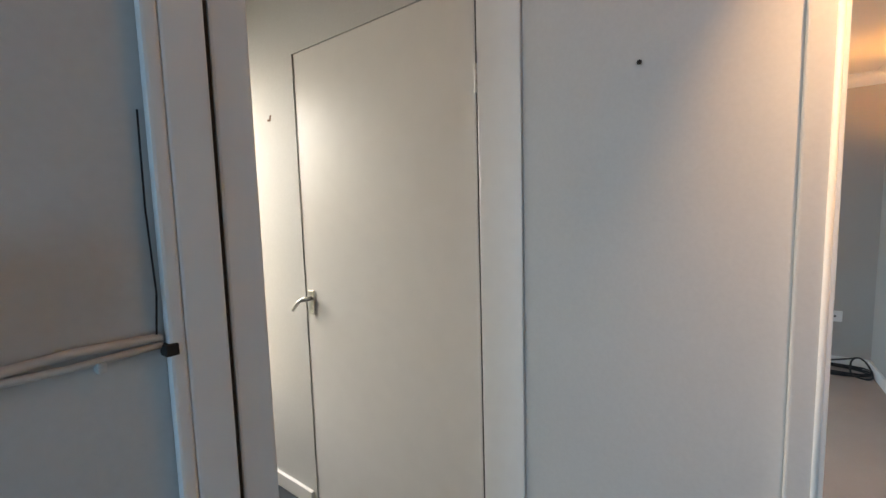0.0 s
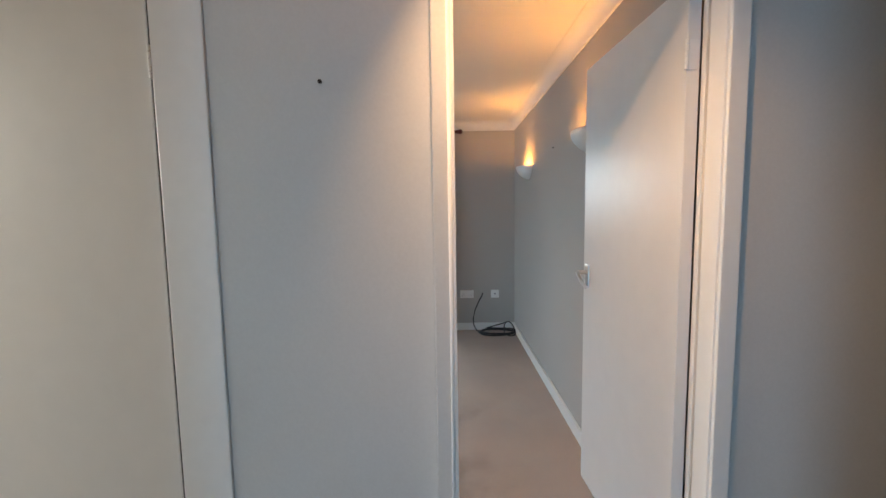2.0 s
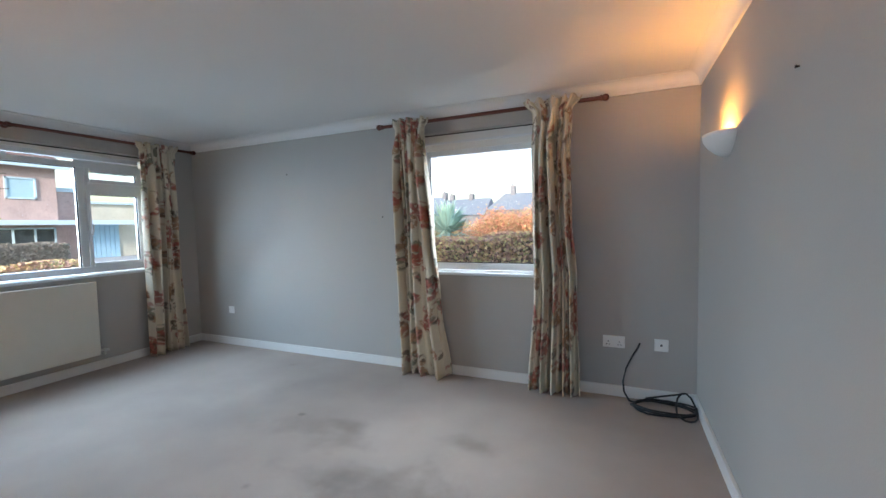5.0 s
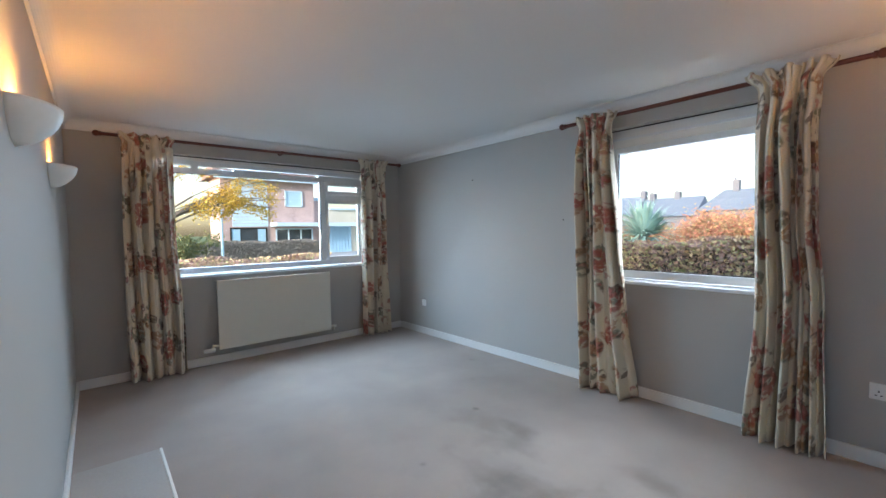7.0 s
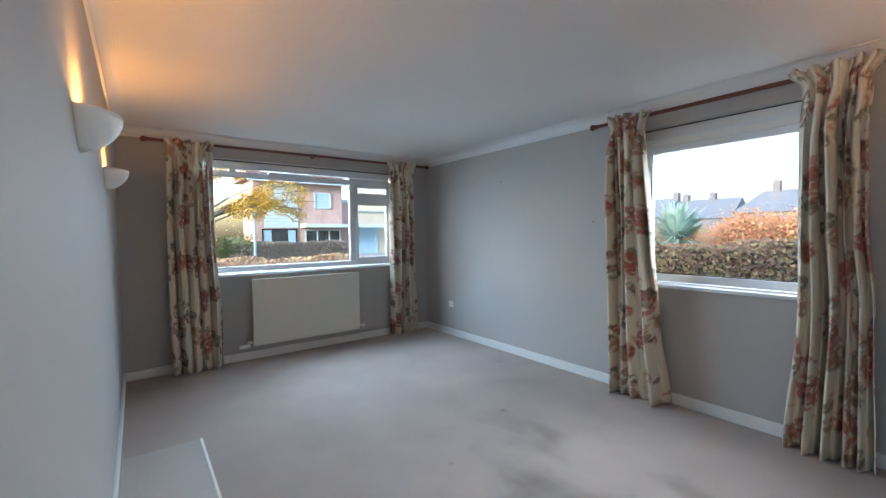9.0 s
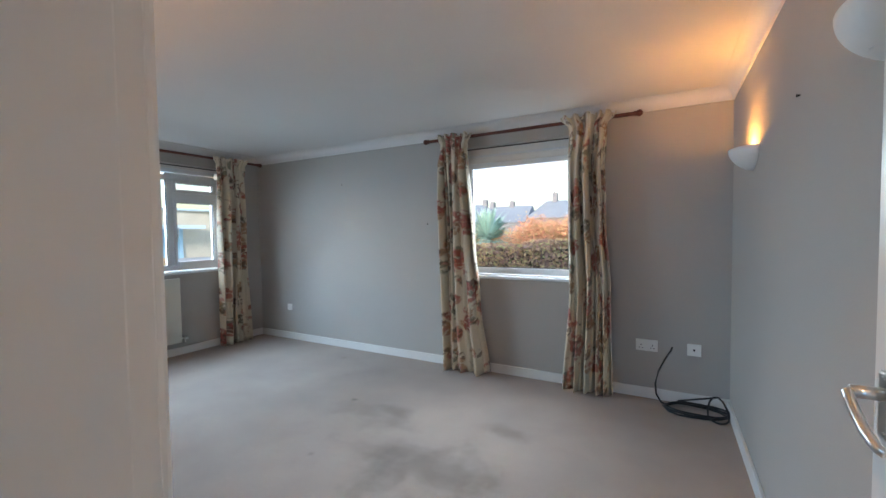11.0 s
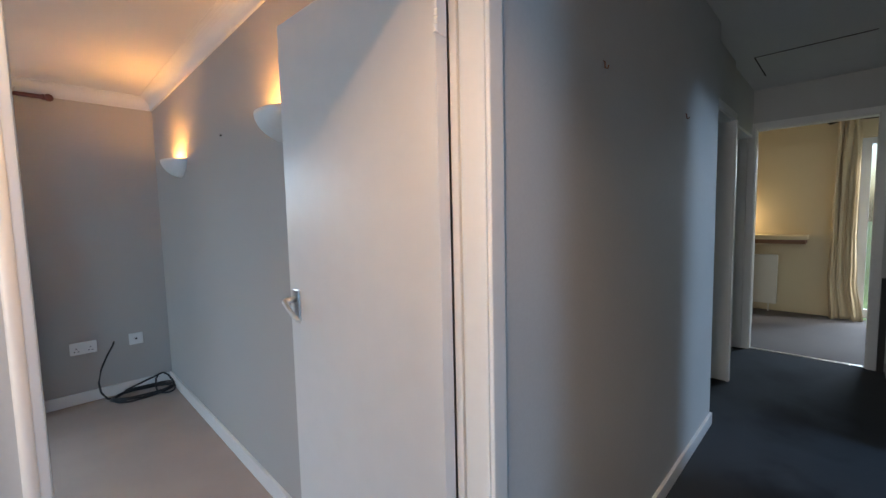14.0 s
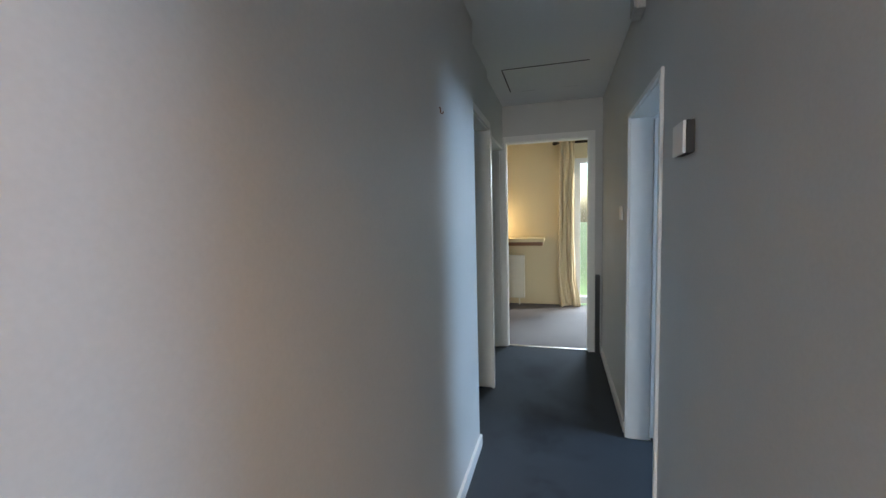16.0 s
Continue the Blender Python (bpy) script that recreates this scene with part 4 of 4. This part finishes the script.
part("alarm_body", bm, M_PLASTIC, base)
bm = bmesh.new()
rod(bm, (2.86, 1.06, CZ - 0.036), (2.86, 1.06, CZ - 0.028), 0.032, 24, 0.04)
part("alarm_vent", bm, M_OLDCABLE, base)

base = thing("loft_hatch", (4.34, 1.12, CZ), "white loft hatch panel with dark joints", "loft hatch")
part("hatch_panel", boxes((4.075, 4.615, 0.84, 1.425, CZ - 0.006, CZ - 0.001), bevel=0.002), M_CEIL, base)
for r in ((4.066, 4.074, 0.84, 1.43), (4.616, 4.626, 0.90, 1.02), (4.616, 4.626, 1.2, 1.34), (4.07, 4.615, 1.426, 1.434)):
    part("hatch_joint", boxes((*r, CZ - 0.003, CZ - 0.0005)), M_DARK, base, "dark open joint")

# pendant lamp in front of the doorway, unseen; placed from the door's shadow edge
HLX, HLY, HLZ = HALL_LAMP
base = thing("pendant_lamp", (HLX, HLY, CZ), "bare warm bulb hanging from a white ceiling rose", "pendant lamp")
bm = bmesh.new()
rod(bm, (HLX, HLY, CZ - 0.02), (HLX, HLY, CZ), 0.045, 24)
part("ceiling_rose", bm, M_PLASTIC, base)
bm = bmesh.new()
rod(bm, (HLX, HLY, HLZ + 0.08), (HLX, HLY, CZ - 0.02), 0.003, 8)
part("flex", bm, M_PLASTIC, base)
bm = bmesh.new()
rod(bm, (HLX, HLY, HLZ + 0.034), (HLX, HLY, HLZ + 0.085), 0.017, 16)
part("bulb_holder", bm, M_PLASTIC, base)


def hook(place, face):
    base = thing("wall_hook", place, "small dark picture hook remaining in the wall", "hook", group="old picture hooks")
    x, y, z = place
    bm = bmesh.new()
    tube(bm, [(x, y, z + 0.014), (x, y + face * 0.004, z + 0.012), (x, y + face * 0.006, z - 0.008), (x, y + face * 0.014, z - 0.012), (x, y + face * 0.016, z - 0.003)], 0.0028, 6)
    part("hook_wire", bm, M_OAK, base)


def nail(place, axis):
    base = thing("nail", place, "dark nail remaining in the plaster", "nail", group="old nails in walls")
    bm = bmesh.new()
    p = Vector(place)
    rod(bm, p, p + Vector(axis) * 0.008, 0.003, 8)
    rod(bm, p + Vector(axis) * 0.008, p + Vector(axis) * 0.010, 0.0055, 8)
    part("nail_head", bm, M_DARK, base)


hook((1.72, HY0, 1.735), -1)
hook((2.61, HY0, 1.72), -1)
hook((-1.36, HY0, 1.737), -1)
nail((0.118, HY0, 1.634), (0, -1, 0))
nail((-2.343, WY, 1.808), (0, -1, 0))
nail((-1.252, WY, 1.36), (0, -1, 0))
nail((SX, 3.18, 1.72), (-1, 0, 0))

# slim switch on its box and the clipped cables on the stub wall
base = thing("slim_switch", (-0.075, 0.43, 1.25), "narrow grey-white light switch on a raised surface box", "switch")
part("back_plate", boxes((-0.09, -0.084, 0.345, 0.408, 1.205, 1.300), bevel=0.003), M_GREYPLASTIC, base)
part("surface_box", boxes((-0.09, -0.062, 0.4195, 0.4465, 1.219, 1.301), bevel=0.003), M_PLASTIC, base)
part("face_plate", boxes((-0.062, -0.057, 0.4195, 0.4465, 1.2185, 1.3015), bevel=0.0022), M_GREYPLASTIC, base, "grey face plate")
part("rocker", boxes((-0.058, -0.0545, 0.4275, 0.4385, 1.2475, 1.2715), bevel=0.001), M_GREYPLASTIC, base)
for z in (1.2465, 1.2720):
    part("rocker_slot", boxes((-0.0575, -0.0566, 0.4275, 0.4385, z, z + 0.0012)), M_DARK, base)
for z in (1.288, 1.231):
    bm = bmesh.new()
    rod(bm, (-0.0575, 0.433, z), (-0.0560, 0.433, z), 0.0032, 12)
    part("screw", bm, M_DARK if z > 1.25 else M_CHROME, base)
bm = bmesh.new()
rod(bm, (-0.0845, 0.400, 1.24), (-0.083, 0.400, 1.24), 0.0034, 12)
part("screw", bm, M_CHROME, base)
base = thing("clipped_cable", (-0.085, 0.4, 1.2), "pair of painted-over cables clipped along the wall", "cable")
for k, (dz, r) in enumerate(((0.009, 0.0036), (0.0005, 0.0030))):
    bm = bmesh.new()
    tube(bm, [(-0.0852, y, 1.203 + dz - 0.004 * (y - 0.4) + 0.0024 * math.sin(14 * y + k) + 0.0016 * math.sin(41 * y + 3 * k)) for y in (-0.9 + 0.0588 * i for i in range(26))], r, 8)
    part("cable", bm, M_OLDCABLE, base, smooth=True)
for y in (0.455, 0.525):
    part("cable_clip", boxes((-0.09, -0.079, y, y + 0.006, 1.195, 1.204), bevel=0.002), M_OLDCABLE, base)
bm = bmesh.new()
tube(bm, [(-0.084, 0.566, 1.210), (-0.084, 0.569, 1.25), (-0.085, 0.567, 1.32), (-0.086, 0.568, 1.40)], 0.0008, 6)
part("thin_wire", bm, M_DARK, base, "thin dark wire in the corner")
part("wire_end", boxes((-0.088, -0.074, 0.569, 0.579, 1.196, 1.206), bevel=0.001), M_DARK, base, "dark cut cable end")

# coil of cable under the aerial plate
base = thing("coiled_cable", (0.97, 4.6, FZ), "black cable lying coiled on the carpet, loose end upright", "cable")
pts = [(0.812, WY - 0.045, 0.43), (0.80, WY - 0.052, 0.40), (0.765, WY - 0.06, 0.34), (0.725, WY - 0.07, 0.25), (0.705, WY - 0.08, 0.16), (0.712, WY - 0.09, 0.09), (0.745, WY - 0.10, 0.035), (0.79, WY - 0.12, FZ + 0.012)]
for i in range(64):
    t = 2.6 + 2 * math.pi * i / 16
    k = i / 63
    pts.append((0.945 + (0.185 + 0.010 * math.sin(2.3 * i)) * math.cos(t) + 0.015 * k, 4.59 + (0.100 + 0.008 * math.cos(1.7 * i)) * math.sin(t), FZ + 0.008 + 0.007 * (i / 16) + 0.003 * math.sin(i)))
for i in range(14):
    t = 2.6 + 2 * math.pi * i / 13
    pts.append((1.075 + 0.058 * math.cos(t - 1.2), 4.545 + 0.12 * math.sin(t - 1.2), FZ + 0.025 + 0.085 * max(0, math.sin(t - 1.2))))
bm = bmesh.new()
tube(bm, pts, 0.0062, 7)
part("cable", bm, M_CABLE, base, smooth=True)

# hearth slab by the wall with the lamps
base = thing("hearth_slab", (-1.3, 1.76, FZ), "low beige hearth slab with pale front edge", "hearth")
part("slab", boxes((-2.165, -0.90, HY1 + T + 0.002, 1.938, FZ - 0.01, FZ + 0.006), bevel=0.003), M_HEARTH, base)
part("edge_strip", boxes((-2.165, -0.90, 1.939, 1.953, FZ - 0.01, FZ + 0.009), bevel=0.003), M_PLASTER, base, "pale edge strip")

# plain black upright box for an unidentified dark strip
base = thing("corner_dark_strip", (5.02, 0.71, 0), "narrow dark upright strip in the corridor corner", "board")
part("board", boxes((4.985, 5.035, 0.684, 0.722, 0.0, 0.74), bevel=0.003), M_BLACK, base)

# bedroom: wall shelf and a white unit below it
base = thing("wall_shelf", (6.85, 1.7, 0.9), "pale thick shelf with brown wooden edge", "shelf")
part("shelf_board", boxes((6.7, 7.058, 1.24, 2.4, 0.925, 0.975), bevel=0.006), M_CREAM, base)
part("shelf_edge", boxes((6.72, 7.058, 1.26, 2.4, 0.875, 0.924), bevel=0.004), M_OAK, base, "brown wooden bearer")
base = thing("white_radiator", (6.95, 2.0, 0.1), "white radiator under the bedroom shelf", "radiator")
part("panel", boxes((6.95, 7.0, 1.52, 2.3, 0.1, 0.72), bevel=0.01), M_RAD, base)
part("wall_bracket", boxes((7.0, 7.058, 1.7, 1.74, 0.2, 0.6)), M_RAD, base)
bm = bmesh.new()
rod(bm, (6.975, 1.6, 0), (6.975, 1.6, 0.11), 0.008, 10)
part("pipe", bm, M_RAD, base)
# unseen lamp, added to warm the cream bedroom wall
base = thing("added_bedroom_lamp", (6.85, 2.0, 0.975), "unseen table lamp added on the shelf for warm light", "table lamp")
bm = bmesh.new()
rod(bm, (6.85, 2.0, 0.975), (6.85, 2.0, 0.99), 0.05, 20)
rod(bm, (6.85, 2.0, 0.99), (6.85, 2.0, 1.1), 0.012, 12)
part("lamp_foot", bm, M_CHROME, base)
bulb("bedroom_fill_bulb", (6.85, 2.0, 1.18), 1.6, 0.03, (1.0, 0.72, 0.38))

# ---- outdoors ----
setting("ground", boxes((-300, -4.1, -300, 300, -0.4, -0.15), (-4.1, 60, 5.1, 300, -0.4, -0.15), (7.2, 60, -300, 5.1, -0.4, -0.15)), M_GRASS, "lawn and open ground round the house", "lawn")
setting("road", boxes((-20.0, -15.0, -120, 120, -0.148, -0.13)), M_ROAD, "asphalt road between the gardens", "road")
setting("driveway", boxes((-26.2, -20.0, 12.0, 18.5, -0.149, -0.125)), M_DRIVE, "pale concrete drive before the garage", "driveway")


def leaves(bm, points, size, rnd, stretch=1.6):
    for p in points:
        q = Euler((rnd.uniform(0, 6.28), rnd.uniform(0, 6.28), rnd.uniform(0, 6.28))).to_matrix()
        s = size * rnd.uniform(0.6, 1.3)
        a = [p + q @ Vector(v) * s for v in ((0, -stretch / 2, 0), (0.42, 0, 0.12), (0, stretch / 2, 0), (-0.42, 0, 0.12))]
        bm.faces.new([bm.verts.new(v) for v in a])


def hedge(name, label, x0, x1, y0, y1, z1, count, size, mat, seed):
    """A clipped hedge: dark core under a dense skin of small leaves."""
    rnd = random.Random(seed)
    base = thing(name, ((x0 + x1) / 2, (y0 + y1) / 2, -0.15), label, "hedge")
    part("branch_core", boxes((x0 + size, x1 - size, y0 + size, y1 - size, -0.15, z1 - size * 1.2)), M_BARK, base)
    pts = []
    for _ in range(count):
        x, y, z = rnd.uniform(x0, x1), rnd.uniform(y0, y1), rnd.uniform(-0.1, z1)
        k = rnd.random()
        edge = rnd.uniform(-0.7, 0.7) * size
        if k < 0.35:
            z = z1 + edge + 0.04 * math.sin(3 * x + 2 * y) + 0.03 * math.sin(7 * (x + y))
        elif x1 - x0 > y1 - y0:
            y = (y0 if k < 0.9 else y1) + edge
        else:
            x = (x1 if k < 0.9 else x0) + edge
        pts.append(Vector((x, y, z)))
    bm = bmesh.new()
    leaves(bm, pts, size, rnd)
    ob = part("foliage", bm, mat, base)
    ob["kind"] = "stuff"


def shrub(name, label, centre, radii, count, size, mat, seed, stretch=1.6):
    rnd = random.Random(seed)
    base = thing(name, (centre[0], centre[1], -0.15), label, "shrub")
    bm = bmesh.new()
    c = Vector(centre)
    for _ in range(7):
        d = Vector((rnd.uniform(-1, 1) * radii[0], rnd.uniform(-1, 1) * radii[1], rnd.uniform(0.1, 0.8) * radii[2]))
        rod(bm, (c.x, c.y, -0.15), c + d * 0.7, 0.04, 6, 0.01)
    part("stems", bm, M_BARK, base)
    clumps = [(c + Vector((rnd.gauss(0, 0.5) * radii[0], rnd.gauss(0, 0.5) * radii[1], rnd.uniform(-0.8, 0.75) * radii[2])), rnd.uniform(0.22, 0.5) * min(radii)) for _ in range(34)]
    bm = bmesh.new()
    pts = []
    for _ in range(count):
        p, r = rnd.choice(clumps)
        pts.append(p + Vector((rnd.gauss(0, 0.6), rnd.gauss(0, 0.6), rnd.gauss(0, 0.5))) * r)
    leaves(bm, pts, size, rnd, stretch)
    part("foliage", bm, mat, base)["kind"] = "stuff"


def yellow_tree(place, seed):
    rnd = random.Random(seed)
    x, y = place
    base = thing("tree", (x, y, -0.15), "small autumn tree with sparse yellow leaves", "tree")
    bm = bmesh.new()
    tube(bm, [(x, y, -0.15), (x + 0.03, y + 0.05, 0.6), (x - 0.03, y + 0.15, 1.3)], 0.09, 10)
    tips = []
    limbs = [(0.1, 1.9, 2.45), (-0.2, 2.6, 2.35), (0.2, 3.2, 2.3), (0.1, 3.2, 2.65), (0.3, -0.6, 2.6), (-0.4, -1.4, 2.4), (0.0, 0.7, 3.2), (0.2, 2.0, 2.9), (-0.3, 2.9, 2.95), (0.1, -0.8, 3.4), (-0.2, 0.5, 4.0), (0.3, 2.3, 2.1), (0.0, 2.9, 2.05), (0.2, -0.2, 1.75), (-0.2, 0.35, 1.9), (0.1, -0.7, 1.5), (0.2, 0.3, 1.5), (0.0, 1.2, 2.2)]
    for dx, dy, z in limbs:
        dy += 0.62 if dy > 0.6 else 0
        a, b = Vector((x - 0.03, y + 0.15, rnd.uniform(1.1, 1.35))), Vector((x + dx, y + dy, z))
        mid = a.lerp(b, 0.5) + Vector((0, 0, 0.30 + rnd.uniform(-0.15, 0.15)))
        tube(bm, [a, a.lerp(mid, 0.5) + Vector((0, 0, 0.06)), mid], 0.024, 7)
        tube(bm, [mid, mid.lerp(b, 0.5) + Vector((0, 0, 0.05)), b], 0.012, 6)
        for _ in range(7):
            s = mid.lerp(b, rnd.uniform(0, 1))
            e = s + Vector((rnd.uniform(-0.5, 0.5), rnd.uniform(-0.5, 0.6), rnd.uniform(-0.4, 0.22)))
            tube(bm, [s, s.lerp(e, 0.5) + Vector((0, 0, 0.03)), e], 0.007, 5)
            tips.append((s, e))
    part("trunk", bm, M_BARK, base)
    bm = bmesh.new()
    pts = []
    for s, e in tips:
        for _ in range(75):
            p = s.lerp(e, rnd.random() ** 0.7)
            pts.append(p + Vector((rnd.gauss(0, 0.08), rnd.gauss(0, 0.09), rnd.gauss(-0.05, 0.08))))
    leaves(bm, pts, 0.045, rnd)
    part("crown", bm, M_YELLOW, base)["kind"] = "stuff"


hedge("hedge", "low clipped beech hedge with brown leaves", -7.7, -6.9, -4, 5.3, 0.80, 30000, 0.042, M_BEECH, 21)
hedge("far_hedge", "clipped grey-green hedge across the road", -21.2, -20.4, -6, 11.0, 0.85, 40000, 0.055, M_GREYHEDGE, 22)
hedge("side_hedge", "clipped brown beech hedge beside the house", -9, 5, 8.0, 8.8, 1.03, 46000, 0.052, M_BEECH, 23)
shrub("orange_shrub", "large orange and red autumn shrub", (-2.2, 12.8, 0.75), (1.6, 0.7, 0.85), 42000, 0.042, M_ORANGE, 31)
shrub("orange_shrub", "large orange and red autumn shrub", (0.5, 13.1, 0.8), (1.6, 0.7, 0.95), 38000, 0.042, M_ORANGE, 32)
shrub("orange_shrub", "broad orange autumn shrub behind the spiky plant", (-4.6, 14.6, 0.8), (1.9, 0.7, 0.9), 30000, 0.036, M_ORANGE, 35)
shrub("green_shrub", "dark green garden shrub", (-14.5, 3.6, 0.5), (0.7, 1.1, 0.85), 7000, 0.06, M_GREEN, 33)
shrub("green_shrub", "dark green garden shrub", (-5.2, 13.5, 0.5), (1.6, 0.7, 0.9), 5000, 0.08, M_GREEN, 34)
yellow_tree((-12.0, 2.35), 41)


def spiky_plant(place, seed):
    rnd = random.Random(seed)
    x, y = place
    base = thing("spiky_plant", (x, y, -0.15), "blue-green spiky cordyline plant behind the hedge", "plant")
    bm = bmesh.new()
    tube(bm, [(x, y, -0.15), (x + 0.02, y, 0.5), (x, y, 0.95)], 0.07, 8)
    part("trunk", bm, M_BARK, base)
    bm = bmesh.new()
    for _ in range(420):
        a, up = rnd.uniform(0, 6.28), rnd.uniform(-0.35, 1.3)
        d = Vector((math.cos(a) * math.cos(up), math.sin(a) * math.cos(up), math.sin(up)))
        side = d.cross(Vector((0, 0, 1))).normalized() * 0.022
        n = rnd.uniform(0.7, 1.1)
        p0, p1, p2 = Vector((x, y, 1.08)), Vector((x, y, 1.08)) + d * n * 0.6, Vector((x, y, 1.08)) + d * n - Vector((0, 0, 0.12))
        v = [bm.verts.new(q) for q in (p0 - side * 0.6, p0 + side * 0.6, p1 + side, p1 - side, p2)]
        bm.faces.new(v[:4])
        bm.faces.new((v[3], v[2], v[4]))
    part("fronds", bm, M_YUCCA, base)["kind"] = "stuff"


spiky_plant((-3.25, 11.0), 51)


# house across the road
def house_window(parent, y0, y1, z0, z1, x, split=1, behind=M_WINDARK, curtains=False):
    w = part("window", boxes((x - 0.05, x + 0.0, y0, y1, z0, z1)), behind, parent)
    part("frame", boxes((x, x + 0.05, y0, y1, z0, z0 + 0.08), (x, x + 0.05, y0, y1, z1 - 0.08, z1), (x, x + 0.05, y0, y0 + 0.08, z0, z1), (x, x + 0.05, y1 - 0.08, y1, z0, z1),
                        *[(x, x + 0.05, y0 + (y1 - y0) * k / split - 0.04, y0 + (y1 - y0) * k / split + 0.04, z0, z1) for k in range(1, split)]), M_DARK if curtains else M_CLAD, w)
    if curtains:
        d = (y1 - y0) * 0.26
        for ya, yb in ((y0 + 0.09, y0 + d), (y1 - d, y1 - 0.09)):
            part("net_curtain", boxes((x + 0.005, x + 0.02, ya, yb, z0 + 0.09, z1 - 0.09)), M_GARAGE, w)


hx = -26.0
house = thing("house", (hx - 4, 10, -0.15), "red brick house with white boarded bay across the road", "house")
part("wall", boxes((hx - 3, hx, 7.4, 13.1, -0.15, 4.75), (hx - 3, hx - 0.6, 13.1, 14.3, -0.15, 3.6)), M_BRICK, house)
part("cladding_panel", boxes(*[(hx, hx + 0.05, 8.0, 10.05, 1.72 + 0.2 * k, 1.905 + 0.2 * k) for k in range(14)]), M_CLAD, house)
house_window(house, 7.85, 9.98, 0.45, 1.66, hx + 0.02, 1, curtains=True)
house_window(house, 10.5, 12.95, 0.4, 1.6, hx + 0.02, 3)
house_window(house, 11.15, 12.3, 3.0, 4.05, hx + 0.02, 1, M_SKYPANE)
part("porch_roof", boxes((hx, hx + 1.2, 10.2, 16.6, 1.72, 1.95)), M_CLAD, house)
bm = bmesh.new()
v = [bm.verts.new(p) for p in ((hx + 0.5, 7.0, 4.7), (hx + 0.5, 13.5, 4.7), (hx - 1.5, 13.0, 6.0), (hx - 1.5, 7.3, 6.0), (hx - 3.5, 7.0, 4.7), (hx - 3.5, 13.5, 4.7))]
for f in ((0, 1, 2, 3), (3, 2, 5, 4), (0, 3, 4), (1, 5, 2), (0, 4, 5, 1)):
    bm.faces.new([v[i] for i in f])
part("roof", bm, M_TILE, house)
part("fascia", boxes((hx + 0.45, hx + 0.55, 7.0, 13.5, 4.55, 4.75), (hx - 0.6, hx - 0.5, 13.1, 14.5, 3.5, 3.7)), M_CLAD, house)
garage = thing("garage", (hx - 3, 15.2, -0.15), "flat-roofed garage with a pale blue door", "garage")
part("wall", boxes((hx - 5, hx - 0.3, 14.3, 19.5, -0.15, 2.9)), M_RENDER, garage)
part("garage_door", boxes(*[(hx - 0.3, hx - 0.22, 14.3 + 0.24 * k, 14.52 + 0.24 * k, -0.13, 1.8) for k in range(7)]), M_GARAGE, garage)
part("roof", boxes((hx - 5.2, hx - 0.1, 14.3, 19.7, 2.9, 3.02)), M_CLAD, garage)
neighbour = thing("house", (hx - 6, 1, -0.15), "pale distant house behind the trees", "house")
part("wall", boxes((hx - 12, hx - 4, -6, 5.2, -0.15, 2.6)), M_BRICK, neighbour)
bm = bmesh.new()
v = [bm.verts.new(p) for p in ((hx - 3.5, -6.5, 2.6), (hx - 3.5, 5.6, 2.6), (hx - 8, 5.6, 4.4), (hx - 8, -6.5, 4.4), (hx - 12.5, -6.5, 2.6), (hx - 12.5, 5.6, 2.6))]
for f in ((0, 1, 2, 3), (3, 2, 5, 4), (0, 3, 4), (1, 5, 2), (0, 4, 5, 1)):
    bm.faces.new([v[i] for i in f])
part("roof", bm, M_SLATE, neighbour)
# stands in for the house's downpipe, placed nearer to fit the camera's view
base = thing("pale_post", (-14, 4.85, -0.15), "slim pale grey post in line with the house edge", "street lamp")
bm = bmesh.new()
rod(bm, (-14, 4.85, -0.15), (-14, 4.85, 2.35), 0.045, 10, 0.035)
part("post", bm, M_GARAGE, base)

# roofs beyond the side garden
for k, (x0, x1, ridge, chim) in enumerate(((-40, -25.2, 5.85, (-33.0, -25.5)), (-25.2, -17.6, 5.4, (-24.2, -20.9)), (-17.6, -4, 5.95, (-14.1,)), (-4, 16, 5.4, (2.0,)))):
    far = thing("terrace_house", ((x0 + x1) / 2, 63, -0.15), "grey-roofed brick terrace seen over the gardens", "house", group="terrace beyond the gardens")
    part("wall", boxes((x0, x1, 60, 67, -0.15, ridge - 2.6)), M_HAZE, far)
    bm = bmesh.new()
    v = [bm.verts.new(p) for p in ((x0, 59.6, ridge - 2.7), (x1, 59.6, ridge - 2.7), (x1 - (1.6 if k == 2 else 0), 63.5, ridge), (x0 + (2.2 if k == 2 else 0), 63.5, ridge), (x0, 67.4, ridge - 2.7), (x1, 67.4, ridge - 2.7))]
    for f in ((0, 1, 2, 3), (3, 2, 5, 4), (0, 3, 4), (1, 5, 2), (0, 4, 5, 1)):
        bm.faces.new([v[i] for i in f])
    part("roof", bm, M_SLATE, far)
    for cx in chim:
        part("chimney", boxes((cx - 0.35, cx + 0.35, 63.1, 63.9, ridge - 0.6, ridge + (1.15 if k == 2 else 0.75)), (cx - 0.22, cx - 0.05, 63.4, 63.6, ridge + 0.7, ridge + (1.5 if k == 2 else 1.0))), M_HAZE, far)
